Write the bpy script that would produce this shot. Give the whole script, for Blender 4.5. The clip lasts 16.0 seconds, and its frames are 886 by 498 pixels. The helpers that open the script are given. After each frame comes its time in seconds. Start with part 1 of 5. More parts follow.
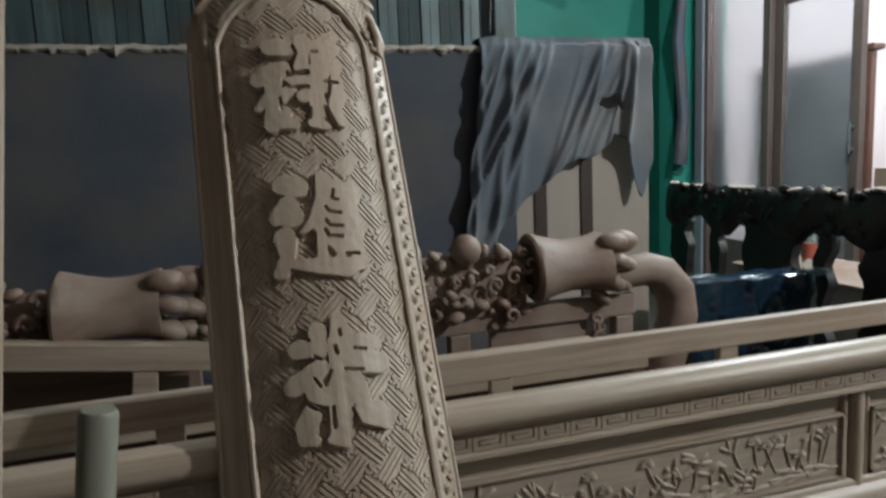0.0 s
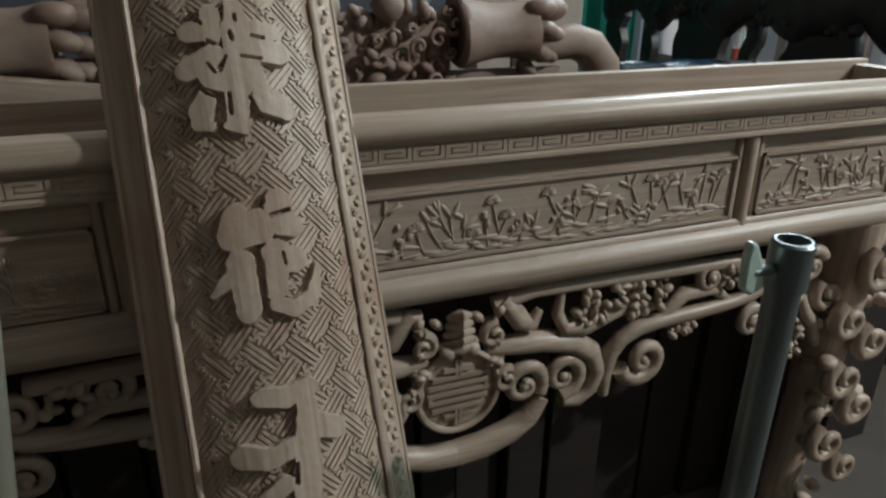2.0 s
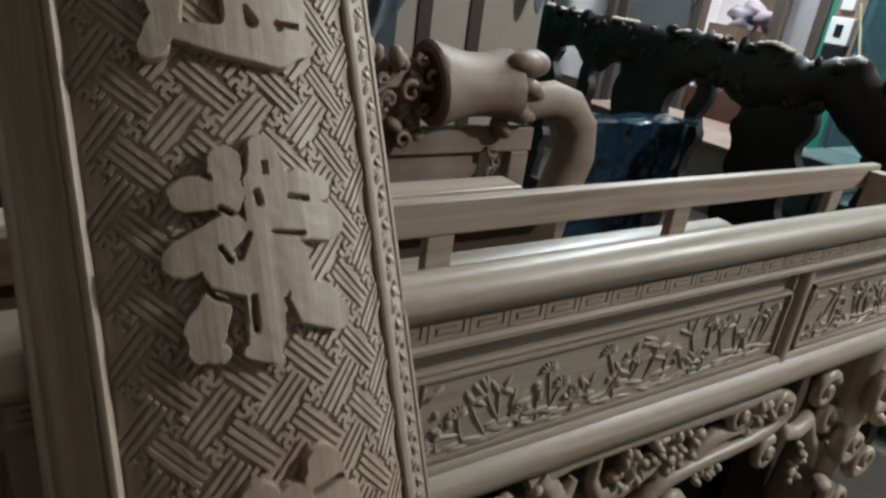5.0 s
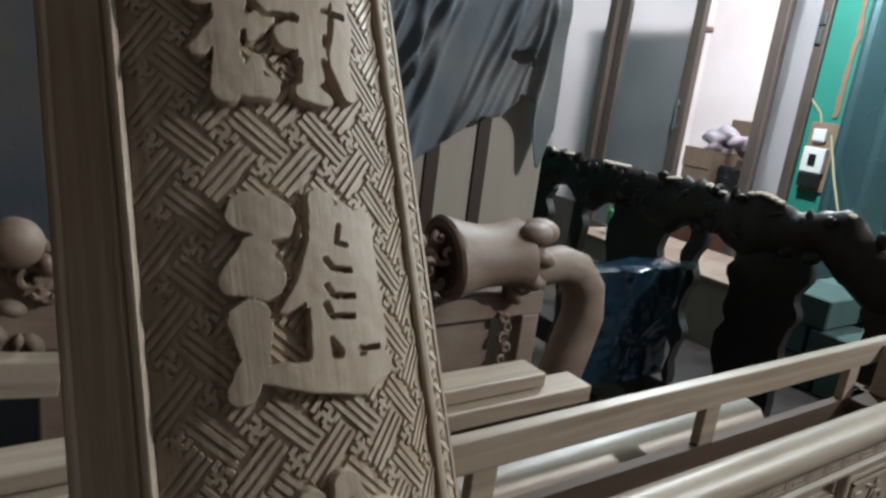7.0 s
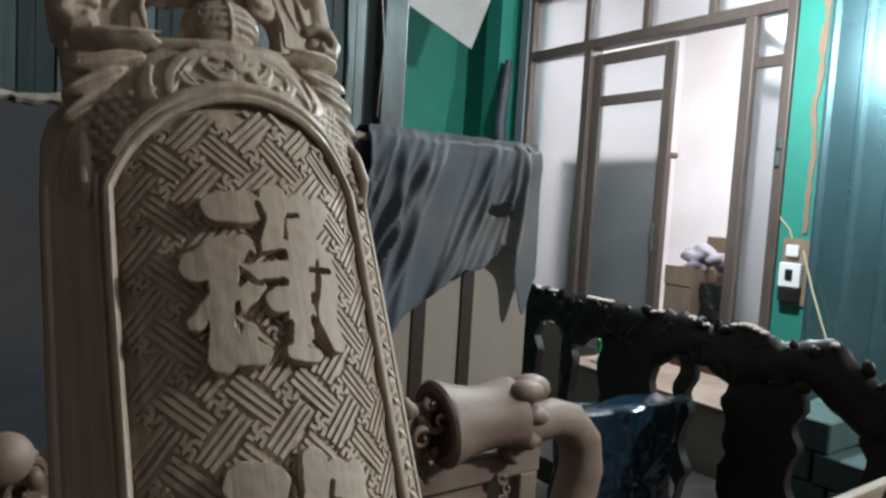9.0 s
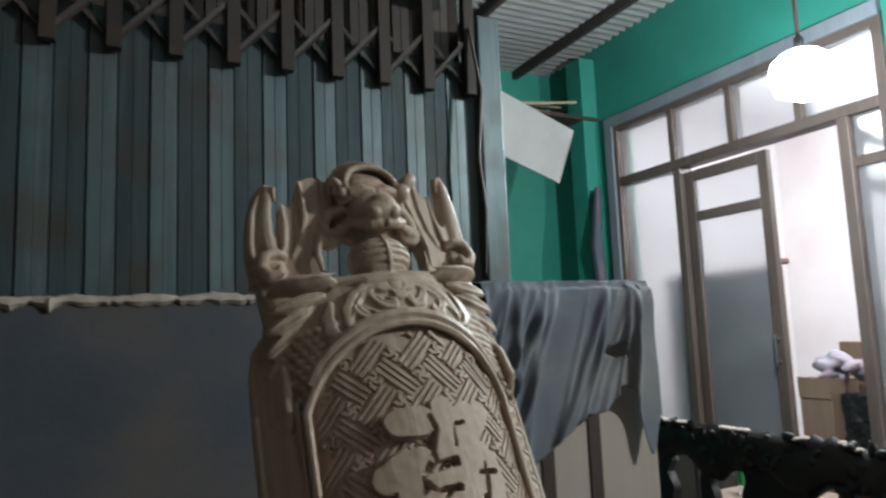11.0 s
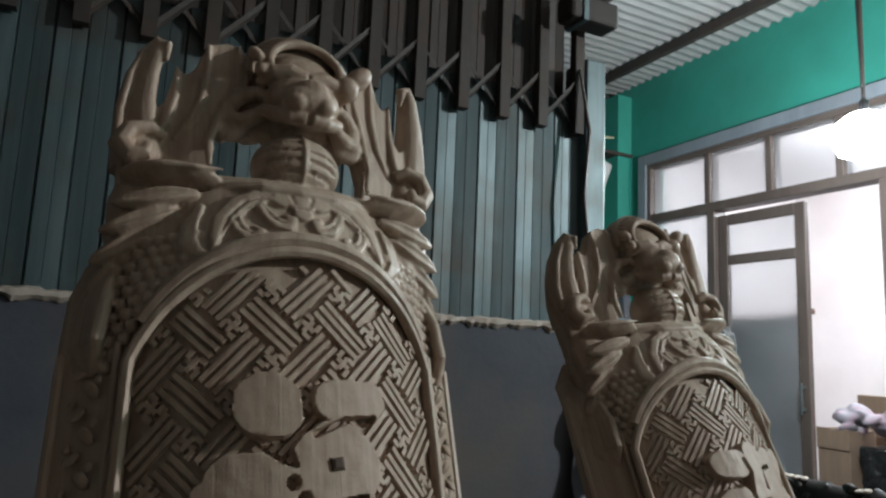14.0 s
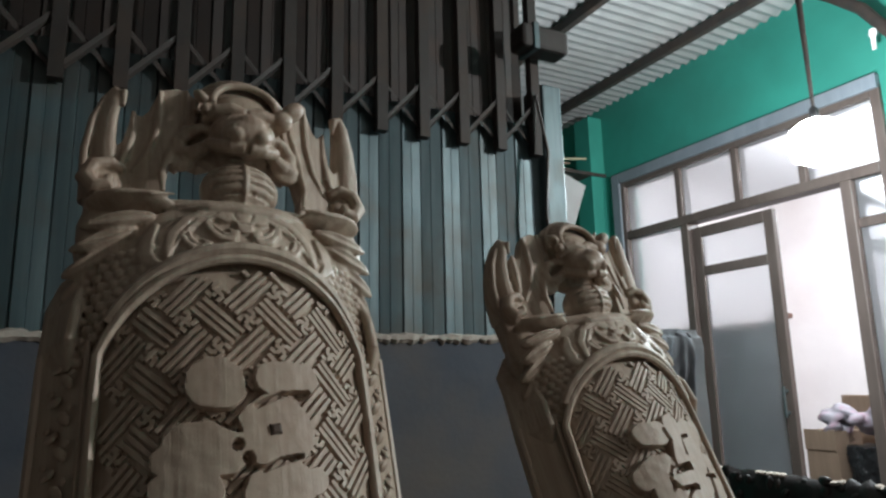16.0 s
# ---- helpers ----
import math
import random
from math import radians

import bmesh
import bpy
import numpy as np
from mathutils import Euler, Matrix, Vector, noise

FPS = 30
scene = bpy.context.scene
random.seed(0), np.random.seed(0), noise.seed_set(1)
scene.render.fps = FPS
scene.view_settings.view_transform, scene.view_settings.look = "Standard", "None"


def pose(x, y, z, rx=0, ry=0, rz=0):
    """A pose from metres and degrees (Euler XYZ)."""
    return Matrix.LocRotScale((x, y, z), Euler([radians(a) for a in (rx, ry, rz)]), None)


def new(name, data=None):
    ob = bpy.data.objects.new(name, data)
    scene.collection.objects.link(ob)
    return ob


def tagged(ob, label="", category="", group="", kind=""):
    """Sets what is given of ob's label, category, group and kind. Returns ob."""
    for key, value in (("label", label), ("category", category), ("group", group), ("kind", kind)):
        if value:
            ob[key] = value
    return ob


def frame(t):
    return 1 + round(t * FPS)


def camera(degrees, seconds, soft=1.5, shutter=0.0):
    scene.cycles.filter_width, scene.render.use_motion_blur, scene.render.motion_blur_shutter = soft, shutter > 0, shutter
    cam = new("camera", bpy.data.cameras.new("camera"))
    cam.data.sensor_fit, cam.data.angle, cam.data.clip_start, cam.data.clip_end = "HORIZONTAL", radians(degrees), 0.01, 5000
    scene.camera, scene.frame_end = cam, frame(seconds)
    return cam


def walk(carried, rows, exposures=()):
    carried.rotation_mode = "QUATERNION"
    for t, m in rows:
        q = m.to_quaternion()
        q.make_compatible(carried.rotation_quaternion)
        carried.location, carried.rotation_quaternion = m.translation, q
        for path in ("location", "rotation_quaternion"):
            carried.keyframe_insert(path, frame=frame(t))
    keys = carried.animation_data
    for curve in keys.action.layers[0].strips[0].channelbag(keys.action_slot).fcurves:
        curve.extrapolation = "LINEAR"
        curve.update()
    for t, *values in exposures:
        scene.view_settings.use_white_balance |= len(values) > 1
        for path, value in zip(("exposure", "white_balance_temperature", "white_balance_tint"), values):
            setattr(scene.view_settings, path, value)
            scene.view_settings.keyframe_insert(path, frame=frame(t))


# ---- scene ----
cam = camera(66.9, 16.0, 2.5, 0.5)
METRES, EYE, TILT, LEAN, TURN = 1.36, 1.35, 0.0, 0.0, -16.2
ROWS = [
    (0.0, 0.0, 0.0, 0.0, -0.36, -7.85, 2.58),
    (0.5, 0.0094, -0.0028, -0.0299, -2.37, -11.68, 1.93),
    (1.0, 0.0164, -0.0012, -0.071, -4.11, -16.45, 1.27),
    (1.5, 0.0246, -0.0127, -0.0944, -4.99, -20.22, 0.5),
    (2.0, 0.0233, -0.0204, -0.1047, -5.15, -22.63, -0.42),
    (2.5, 0.0206, -0.0028, -0.0985, -5.15, -24.38, -0.57),
    (3.0, -0.0069, 0.029, -0.0987, -4.93, -24.39, -1.08),
    (5.5, -0.1109, 0.2619, -0.0189, -16.35, -22.47, -7.63),
    (6.0, -0.1228, 0.2767, 0.0049, -15.95, -20.14, -7.45),
    (6.5, -0.1346, 0.2797, 0.0306, -15.97, -17.82, -7.72),
    (7.0, -0.1467, 0.283, 0.0521, -16.74, -14.58, -6.92),
    (7.5, -0.1455, 0.286, 0.0672, -17.81, -12.21, -5.52),
    (8.0, -0.1455, 0.2851, 0.0909, -18.46, -9.54, -4.87),
    (8.5, -0.1488, 0.2822, 0.1053, -18.7, -6.89, -4.42),
    (11.0, -0.197, 0.2307, 0.165, -9.81, 6.75, 2.32),
    (11.5, -0.2249, 0.2195, 0.1697, -6.13, 8.54, 2.75),
    (12.0, -0.2808, 0.2199, 0.1762, -4.05, 9.66, 2.11),
    (12.5, -0.3582, 0.2244, 0.182, -6.59, 8.64, 1.76),
    (13.0, -0.4145, 0.2232, 0.1836, -10.79, 7.3, -0.73),
    (13.5, -0.4346, 0.221, 0.1819, -11.21, 7.74, -2.05),
    (14.0, -0.4364, 0.222, 0.1811, -11.09, 8.16, -2.4),
    (14.5, -0.4301, 0.2165, 0.179, -10.99, 8.79, -1.48),
    (15.0, -0.4301, 0.1952, 0.174, -10.99, 9.37, -0.89),
    (15.5, -0.4182, 0.1719, 0.1678, -11.28, 10.04, -0.09),
    (16.0, -0.4096, 0.1609, 0.1549, -11.5, 10.82, 1.29),
]
walk(cam, [(t, pose(0, 0, EYE, TILT, LEAN, TURN) @ pose(METRES * x, METRES * y, METRES * z, 90 + pitch, roll, yaw)) for t, x, y, z, yaw, pitch, roll in ROWS])

# ---- light ----
world = bpy.data.worlds.new("night")
scene.world = world
world.use_nodes = True
world.node_tree.nodes["Background"].inputs[0].default_value = (0.25, 0.35, 0.5, 1)
world.node_tree.nodes["Background"].inputs[1].default_value = 0.04
scene.view_settings.exposure = 0.0


def lamp(name, place, watts, colour, radius):
    data = bpy.data.lights.new(name, "POINT")
    data.energy, data.color, data.shadow_soft_size = watts, colour, radius
    ob = new(name, data)
    ob.location = place
    return ob


DOOR_LAMP, WORK_LAMP, ROOM_LAMP = (2.48, 2.18, 2.61), (3.08, -0.6, 2.95), (5.1, 3.2, 3.0)
lamp("door_lamp_light", DOOR_LAMP, 150, (0.84, 0.94, 1.0), 0.06)
lamp("work_lamp_light", WORK_LAMP, 280, (0.985, 0.97, 0.985), 0.05)
lamp("room_lamp_light", ROOM_LAMP, 130, (0.86, 0.93, 1.0), 0.10)


# ---- materials ----
def material(name, base, second=None, rough=0.6, metal=0.0, grain=(6, 6, 6), fine=60.0, bump=0.15, spread=0.5, spec=0.5,
             stain=None, stain_scale=1.5, stain_amount=0.4, per_object=0.0):
    """Base and second colour mixed by a stretched noise, a large stain on top, and a fine bump."""
    m = bpy.data.materials.new(name)
    m.use_nodes = True
    nt = m.node_tree
    n, l = nt.nodes, nt.links
    bsdf = n["Principled BSDF"]
    tc = n.new("ShaderNodeTexCoord")
    mp = n.new("ShaderNodeMapping")
    mp.inputs["Scale"].default_value = grain
    l.new(tc.outputs["Object"], mp.inputs["Vector"])
    n1 = n.new("ShaderNodeTexNoise")
    n1.inputs["Scale"].default_value, n1.inputs["Detail"].default_value, n1.inputs["Roughness"].default_value = 1.0, 8, 0.62
    n1.inputs["Distortion"].default_value = 0.6
    l.new(mp.outputs[0], n1.inputs["Vector"])
    ramp = n.new("ShaderNodeValToRGB")
    ramp.color_ramp.elements[0].position, ramp.color_ramp.elements[1].position = 0.5 - spread / 2, 0.5 + spread / 2
    ramp.color_ramp.elements[0].color = (*base, 1)
    ramp.color_ramp.elements[1].color = (*(second or base), 1)
    l.new(n1.outputs["Fac"], ramp.inputs["Fac"])
    colour = ramp.outputs["Color"]
    n2 = n.new("ShaderNodeTexNoise")
    n2.inputs["Scale"].default_value, n2.inputs["Detail"].default_value = stain_scale, 5
    l.new(tc.outputs["Object"], n2.inputs["Vector"])
    if stain:
        r2 = n.new("ShaderNodeValToRGB")
        r2.color_ramp.elements[0].position, r2.color_ramp.elements[1].position = 0.45, 0.7
        r2.color_ramp.elements[1].color = (stain_amount, stain_amount, stain_amount, 1)
        l.new(n2.outputs["Fac"], r2.inputs["Fac"])
        mix = n.new("ShaderNodeMix")
        mix.data_type = "RGBA"
        l.new(r2.outputs["Color"], mix.inputs[0])
        l.new(colour, mix.inputs[6])
        mix.inputs[7].default_value = (*stain, 1)
        colour = mix.outputs[2]
    if per_object:
        info = n.new("ShaderNodeObjectInfo")
        hsv = n.new("ShaderNodeHueSaturation")
        mr = n.new("ShaderNodeMapRange")
        mr.inputs[3].default_value, mr.inputs[4].default_value = 1 - per_object, 1 + per_object
        l.new(info.outputs["Random"], mr.inputs[0])
        l.new(mr.outputs[0], hsv.inputs["Value"])
        l.new(colour, hsv.inputs["Color"])
        colour = hsv.outputs["Color"]
    l.new(colour, bsdf.inputs["Base Color"])
    rr = n.new("ShaderNodeMapRange")
    rr.inputs[3].default_value, rr.inputs[4].default_value = max(0.02, rough - 0.12), min(1, rough + 0.12)
    l.new(n2.outputs["Fac"], rr.inputs[0])
    l.new(rr.outputs[0], bsdf.inputs["Roughness"])
    bsdf.inputs["Metallic"].default_value = metal
    bsdf.inputs["Specular IOR Level"].default_value = spec
    if bump:
        n3 = n.new("ShaderNodeTexNoise")
        n3.inputs["Scale"].default_value, n3.inputs["Detail"].default_value = fine, 6
        l.new(tc.outputs["Object"], n3.inputs["Vector"])
        add = n.new("ShaderNodeMath")
        l.new(n3.outputs["Fac"], add.inputs[0])
        l.new(n1.outputs["Fac"], add.inputs[1])
        b = n.new("ShaderNodeBump")
        b.inputs["Strength"].default_value, b.inputs["Distance"].default_value = bump, 0.003
        l.new(add.outputs[0], b.inputs["Height"])
        l.new(b.outputs[0], bsdf.inputs["Normal"])
    return m


RAW_Z = material("raw_wood_upright", (0.28, 0.205, 0.15), (0.52, 0.425, 0.335), 0.5, spread=0.40, grain=(70, 70, 2.4), bump=0.25, stain=(0.27, 0.175, 0.115), stain_scale=5, stain_amount=0.5)
RAW_Y = material("raw_wood_along", (0.30, 0.22, 0.165), (0.54, 0.445, 0.355), 0.5, spread=0.42, grain=(85, 2.8, 85), bump=0.3, stain=(0.28, 0.165, 0.105), stain_scale=5, stain_amount=0.5)
RAW_X = material("raw_wood_lengthwise", (0.25, 0.185, 0.135), (0.48, 0.385, 0.305), 0.42, spread=0.40, grain=(2.4, 62, 62), bump=0.2, stain=(0.43, 0.37, 0.31), stain_scale=3, stain_amount=0.4)
DUSTY = material("dusty_brown_wood", (0.15, 0.095, 0.07), (0.26, 0.18, 0.14), 0.6, grain=(4, 25, 25), bump=0.25, stain=(0.34, 0.28, 0.23), stain_scale=6, stain_amount=0.55)
# wood of rear and inner parts, darkened to carry their shade
SHADED_WOOD = material("shade_darkened_wood", (0.055, 0.032, 0.022), (0.10, 0.06, 0.04), 0.7, grain=(3, 3, 30), bump=0.2)
# near-black wood: the shade under the table is put into this colour
UNDER_SHADE = material("shade_black_boards", (0.012, 0.008, 0.006), (0.025, 0.017, 0.013), 0.8, grain=(3, 3, 30), bump=0.2)
BLACK = material("black_lacquer", (0.010, 0.008, 0.008), (0.022, 0.016, 0.014), 0.45, grain=(12, 12, 12), bump=0.3, stain=(0.05, 0.042, 0.038), stain_scale=9, stain_amount=0.35)
STEEL = material("teal_sheet_steel", (0.05, 0.082, 0.092), (0.118, 0.165, 0.178), 0.48, 0.40, grain=(22, 22, 1.4), bump=0.25, stain=(0.085, 0.080, 0.068), stain_scale=7, stain_amount=0.8, fine=25, spread=0.4)
RUST = material("dark_rusty_steel", (0.024, 0.020, 0.018), (0.050, 0.042, 0.038), 0.65, 0.2, grain=(8, 8, 2), bump=0.3, stain=(0.075, 0.048, 0.034), stain_scale=7, stain_amount=0.6)
BLUE_STEEL = material("blue_sheet_steel", (0.10, 0.21, 0.24), (0.15, 0.28, 0.31), 0.27, 0.75, grain=(5, 5, 1), bump=0.1)
ROOFING = material("pale_roof_sheet", (0.30, 0.30, 0.30), (0.42, 0.42, 0.41), 0.5, 0.25, grain=(3, 3, 3), bump=0.15, stain=(0.25, 0.23, 0.21), stain_amount=0.5)
GREEN = material("green_painted_plaster", (0.022, 0.215, 0.165), (0.033, 0.28, 0.215), 0.6, grain=(2, 2, 2), bump=0.25, fine=35, stain=(0.028, 0.17, 0.13), stain_scale=1.2, stain_amount=0.5)
BOARD = material("grey_blue_board", (0.040, 0.050, 0.070), (0.070, 0.080, 0.100), 0.75, grain=(3, 3, 5), bump=0.25, stain=(0.115, 0.095, 0.080), stain_scale=2.6, stain_amount=0.8)
CLOTH = material("dusty_blue_grey_cloth", (0.105, 0.125, 0.15), (0.16, 0.18, 0.205), 0.95, grain=(7, 7, 2), bump=0.3, fine=260, stain=(0.30, 0.28, 0.26), stain_scale=4, stain_amount=0.5, spec=0.1)
DUST = material("grey_sawdust", (0.33, 0.29, 0.25), (0.44, 0.39, 0.34), 1.0, grain=(20, 20, 20), bump=0.6, fine=120, spec=0.05)
PALE = material("pale_laminate", (0.30, 0.26, 0.22), (0.37, 0.325, 0.28), 0.55, grain=(10, 10, 1), bump=0.1, stain=(0.32, 0.26, 0.21), stain_scale=3)
DARK_STRIP = material("dark_brown_strip", (0.03, 0.017, 0.012), (0.05, 0.03, 0.022), 0.6, grain=(20, 20, 2))
FRAME = material("brown_door_frame", (0.065, 0.048, 0.042), (0.11, 0.082, 0.07), 0.5, grain=(20, 20, 2), bump=0.15, stain=(0.15, 0.12, 0.105), stain_amount=0.4)
WALL = material("whitewashed_plaster", (0.72, 0.68, 0.68), (0.80, 0.76, 0.75), 0.8, grain=(1.5, 1.5, 1.5), bump=0.2, stain=(0.62, 0.55, 0.54), stain_scale=1.1, stain_amount=0.5)
FLOOR = material("dusty_cement_floor", (0.05, 0.044, 0.038), (0.085, 0.074, 0.064), 0.85, grain=(3, 3, 3), bump=0.4, fine=30, stain=(0.11, 0.09, 0.07), stain_scale=1.7, stain_amount=0.6)
CEMENT = material("bare_cement_wall", (0.20, 0.165, 0.14), (0.28, 0.235, 0.20), 0.9, grain=(2, 2, 2), bump=0.3, fine=30, stain=(0.15, 0.12, 0.10), stain_amount=0.5)
GALV = material("galvanised_pipe", (0.13, 0.165, 0.17), (0.20, 0.24, 0.245), 0.38, 0.75, grain=(9, 9, 3), bump=0.15, stain=(0.13, 0.14, 0.13), stain_scale=8, stain_amount=0.5)
MINT = material("mint_plastic", (0.42, 0.56, 0.50), (0.52, 0.64, 0.58), 0.4, grain=(9, 9, 9), bump=0.1)
CREAM_PIPE = material("worn_cream_pipe", (0.12, 0.115, 0.09), (0.19, 0.18, 0.14), 0.5, grain=(9, 9, 3), bump=0.2, stain=(0.2, 0.19, 0.15), stain_scale=9)
TARP = material("teal_grey_block", (0.035, 0.075, 0.072), (0.07, 0.125, 0.12), 0.7, grain=(6, 6, 6), bump=0.4, fine=60, per_object=0.3)
CARD = material("brown_cardboard", (0.21, 0.145, 0.10), (0.28, 0.195, 0.135), 0.85, grain=(3, 30, 3), bump=0.15)
PAPER = material("dusty_grey_sheet", (0.25, 0.25, 0.24), (0.33, 0.33, 0.32), 0.7, grain=(3, 3, 3), bump=0.2, stain=(0.25, 0.23, 0.21), stain_scale=4)
BAG = material("pale_fabric_bundle", (0.24, 0.22, 0.25), (0.40, 0.38, 0.42), 0.8, grain=(16, 16, 16), bump=0.3, stain=(0.40, 0.24, 0.30), stain_scale=14, stain_amount=0.8)
WHITE = material("white_plastic", (0.75, 0.76, 0.76), (0.82, 0.82, 0.82), 0.35, grain=(4, 4, 4), bump=0.05)
DARK_PLASTIC = material("black_plastic", (0.012, 0.012, 0.013), (0.02, 0.02, 0.021), 0.35, grain=(9, 9, 9), bump=0.1)
CABLE = material("yellowed_cable", (0.34, 0.32, 0.20), (0.42, 0.40, 0.27), 0.5, grain=(9, 9, 9), bump=0.0)
FILM = material("blue_stretch_film", (0.005, 0.013, 0.024), (0.010, 0.027, 0.048), 0.13, grain=(9, 9, 3), bump=1.0, fine=30, spec=1.0)
BLUE_GREY = material("grey_blue_paint", (0.16, 0.19, 0.22), (0.22, 0.25, 0.28), 0.6, grain=(12, 12, 2), bump=0.15, stain=(0.12, 0.13, 0.14))
CABINET = material("reddish_brown_cabinet", (0.11, 0.05, 0.035), (0.17, 0.085, 0.06), 0.45, grain=(16, 16, 2))


def glass(name, colour, rough, alpha_mix):
    """Frosted or dusty pane: part transmission, part matt dust."""
    m = bpy.data.materials.new(name)
    m.use_nodes = True
    n, l = m.node_tree.nodes, m.node_tree.links
    b = n["Principled BSDF"]
    b.inputs["Base Color"].default_value = (*colour, 1)
    b.inputs["Roughness"].default_value = rough
    b.inputs["Transmission Weight"].default_value = alpha_mix
    b.inputs["IOR"].default_value = 1.3
    tc, no, mr = n.new("ShaderNodeTexCoord"), n.new("ShaderNodeTexNoise"), n.new("ShaderNodeMapRange")
    no.inputs["Scale"].default_value, no.inputs["Detail"].default_value = 3.0, 6
    mr.inputs[3].default_value, mr.inputs[4].default_value = alpha_mix - 0.12, alpha_mix + 0.1
    l.new(tc.outputs["Object"], no.inputs["Vector"])
    l.new(no.outputs["Fac"], mr.inputs[0])
    l.new(mr.outputs[0], b.inputs["Transmission Weight"])
    return m


FROST = glass("frosted_glass", (0.76, 0.77, 0.79), 0.30, 0.88)
CLEAR = glass("clear_bottle", (0.8, 0.9, 0.85), 0.05, 0.88)
GREENISH = material("green_drink_label", (0.05, 0.35, 0.12), (0.08, 0.42, 0.16), 0.4)
REDDISH = material("red_drink_label", (0.28, 0.06, 0.04), (0.36, 0.10, 0.06), 0.4)


def glow(name, colour, strength):
    m = bpy.data.materials.new(name)
    m.use_nodes = True
    b = m.node_tree.nodes["Principled BSDF"]
    b.inputs["Base Color"].default_value = (0.9, 0.9, 0.9, 1)
    b.inputs["Emission Color"].default_value = (*colour, 1)
    b.inputs["Emission Strength"].default_value = strength
    return m


BULB = glow("lit_bulb", (0.9, 0.97, 1.0), 40)
BULB_WARM = glow("lit_warm_bulb", (1.0, 0.9, 0.75), 20)


# ---- mesh helpers ----
def part(name, bm, mat, parent=None, label="", smooth=False, bevel=0.0, kind=""):
    """Links a bmesh as one mesh object under a thing or under a part."""
    bmesh.ops.recalc_face_normals(bm, faces=bm.faces)
    me = bpy.data.meshes.new(name)
    bm.to_mesh(me)
    bm.free()
    me.materials.append(mat)
    if smooth:
        me.polygons.foreach_set("use_smooth", [True] * len(me.polygons))
    ob = new(name, me)
    if parent:
        ob.parent = parent
    if bevel:
        mod = ob.modifiers.new("bevel", "BEVEL")
        mod.width, mod.segments, mod.limit_method = bevel, 2, "ANGLE"
    if smooth:
        me.set_sharp_from_angle(angle=radians(45))
    return tagged(ob, label, kind=kind)


def thing(name, label, category, m=None, group="", kind=""):
    ob = new(name)
    ob.empty_display_size = 0.05
    ob.matrix_basis = m or Matrix()
    return tagged(ob, label, category, group, kind)


def box(bm, x0, x1, y0, y1, z0, z1):
    vs = [bm.verts.new((x, y, z)) for z in (z0, z1) for y in (y0, y1) for x in (x0, x1)]
    for f in ((0, 1, 3, 2), (4, 6, 7, 5), (0, 4, 5, 1), (2, 3, 7, 6), (0, 2, 6, 4), (1, 5, 7, 3)):
        bm.faces.new([vs[i] for i in f])
    return vs


def boxes(*dims):
    bm = bmesh.new()
    for d in dims:
        box(bm, *d)
    return bm


def sweep_x(bm, profile, x0, x1, cuts=1):
    """A closed profile of (y, z) drawn along x."""
    rings = [[bm.verts.new((x0 + (x1 - x0) * i / cuts, y, z)) for y, z in profile] for i in range(cuts + 1)]
    k = len(profile)
    for a, b in zip(rings, rings[1:]):
        for i in range(k):
            bm.faces.new((a[i], a[(i + 1) % k], b[(i + 1) % k], b[i]))
    bm.faces.new(rings[0])
    bm.faces.new(rings[-1])


def tube(bm, points, radius, sides=10, flat=1.0, caps=True):
    """A round bar along points; radius is a number or a list; flat squeezes it along its second axis."""
    pts = [Vector(p) for p in points]
    radii = radius if isinstance(radius, (list, tuple)) else [radius] * len(pts)
    rings, up = [], None
    for i, p in enumerate(pts):
        d = (pts[min(i + 1, len(pts) - 1)] - pts[max(i - 1, 0)]).normalized()
        if up is None:
            up = d.orthogonal().normalized()
        up = (up - d * up.dot(d)).normalized()
        side = d.cross(up)
        rings.append([bm.verts.new(p + radii[i] * (math.cos(a) * up + flat * math.sin(a) * side)) for a in (2 * math.pi * k / sides for k in range(sides))])
    for a, b in zip(rings, rings[1:]):
        for k in range(sides):
            bm.faces.new((a[k], a[(k + 1) % sides], b[(k + 1) % sides], b[k]))
    if caps:
        bm.faces.new(rings[0])
        bm.faces.new(rings[-1])


def ball(bm, place, size, turn=(0, 0, 0), u=12, v=8):
    m = Matrix.Translation(place) @ Euler([radians(a) for a in turn]).to_matrix().to_4x4() @ Matrix.Diagonal((*size, 1))
    rings = [[bm.verts.new(m @ Vector((math.sin(math.pi * j / v) * math.cos(2 * math.pi * i / u), math.sin(math.pi * j / v) * math.sin(2 * math.pi * i / u), math.cos(math.pi * j / v)))) for i in range(u)] for j in range(1, v)]
    top, low = bm.verts.new(m @ Vector((0, 0, 1))), bm.verts.new(m @ Vector((0, 0, -1)))
    for a, b in zip(rings, rings[1:]):
        for i in range(u):
            bm.faces.new((a[i], b[i], b[(i + 1) % u], a[(i + 1) % u]))
    for i in range(u):
        bm.faces.new((top, rings[0][i], rings[0][(i + 1) % u]))
        bm.faces.new((low, rings[-1][(i + 1) % u], rings[-1][i]))


def spiral(cx, cz, r0, r1, turns, start, y=0.0, steps=26, lift=0.0):
    """Points of a scroll in the plane of x and z, from the rim inwards."""
    out = []
    for i in range(steps + 1):
        f = i / steps
        r, a = r0 + (r1 - r0) * f, start + turns * 2 * math.pi * f
        out.append((cx + r * math.cos(a), y - lift * f, cz + r * math.sin(a)))
    return out


def structure(name, bm, mat, label, category, **kw):
    return tagged(part(name, bm, mat, **kw), label, category, kind="structure")


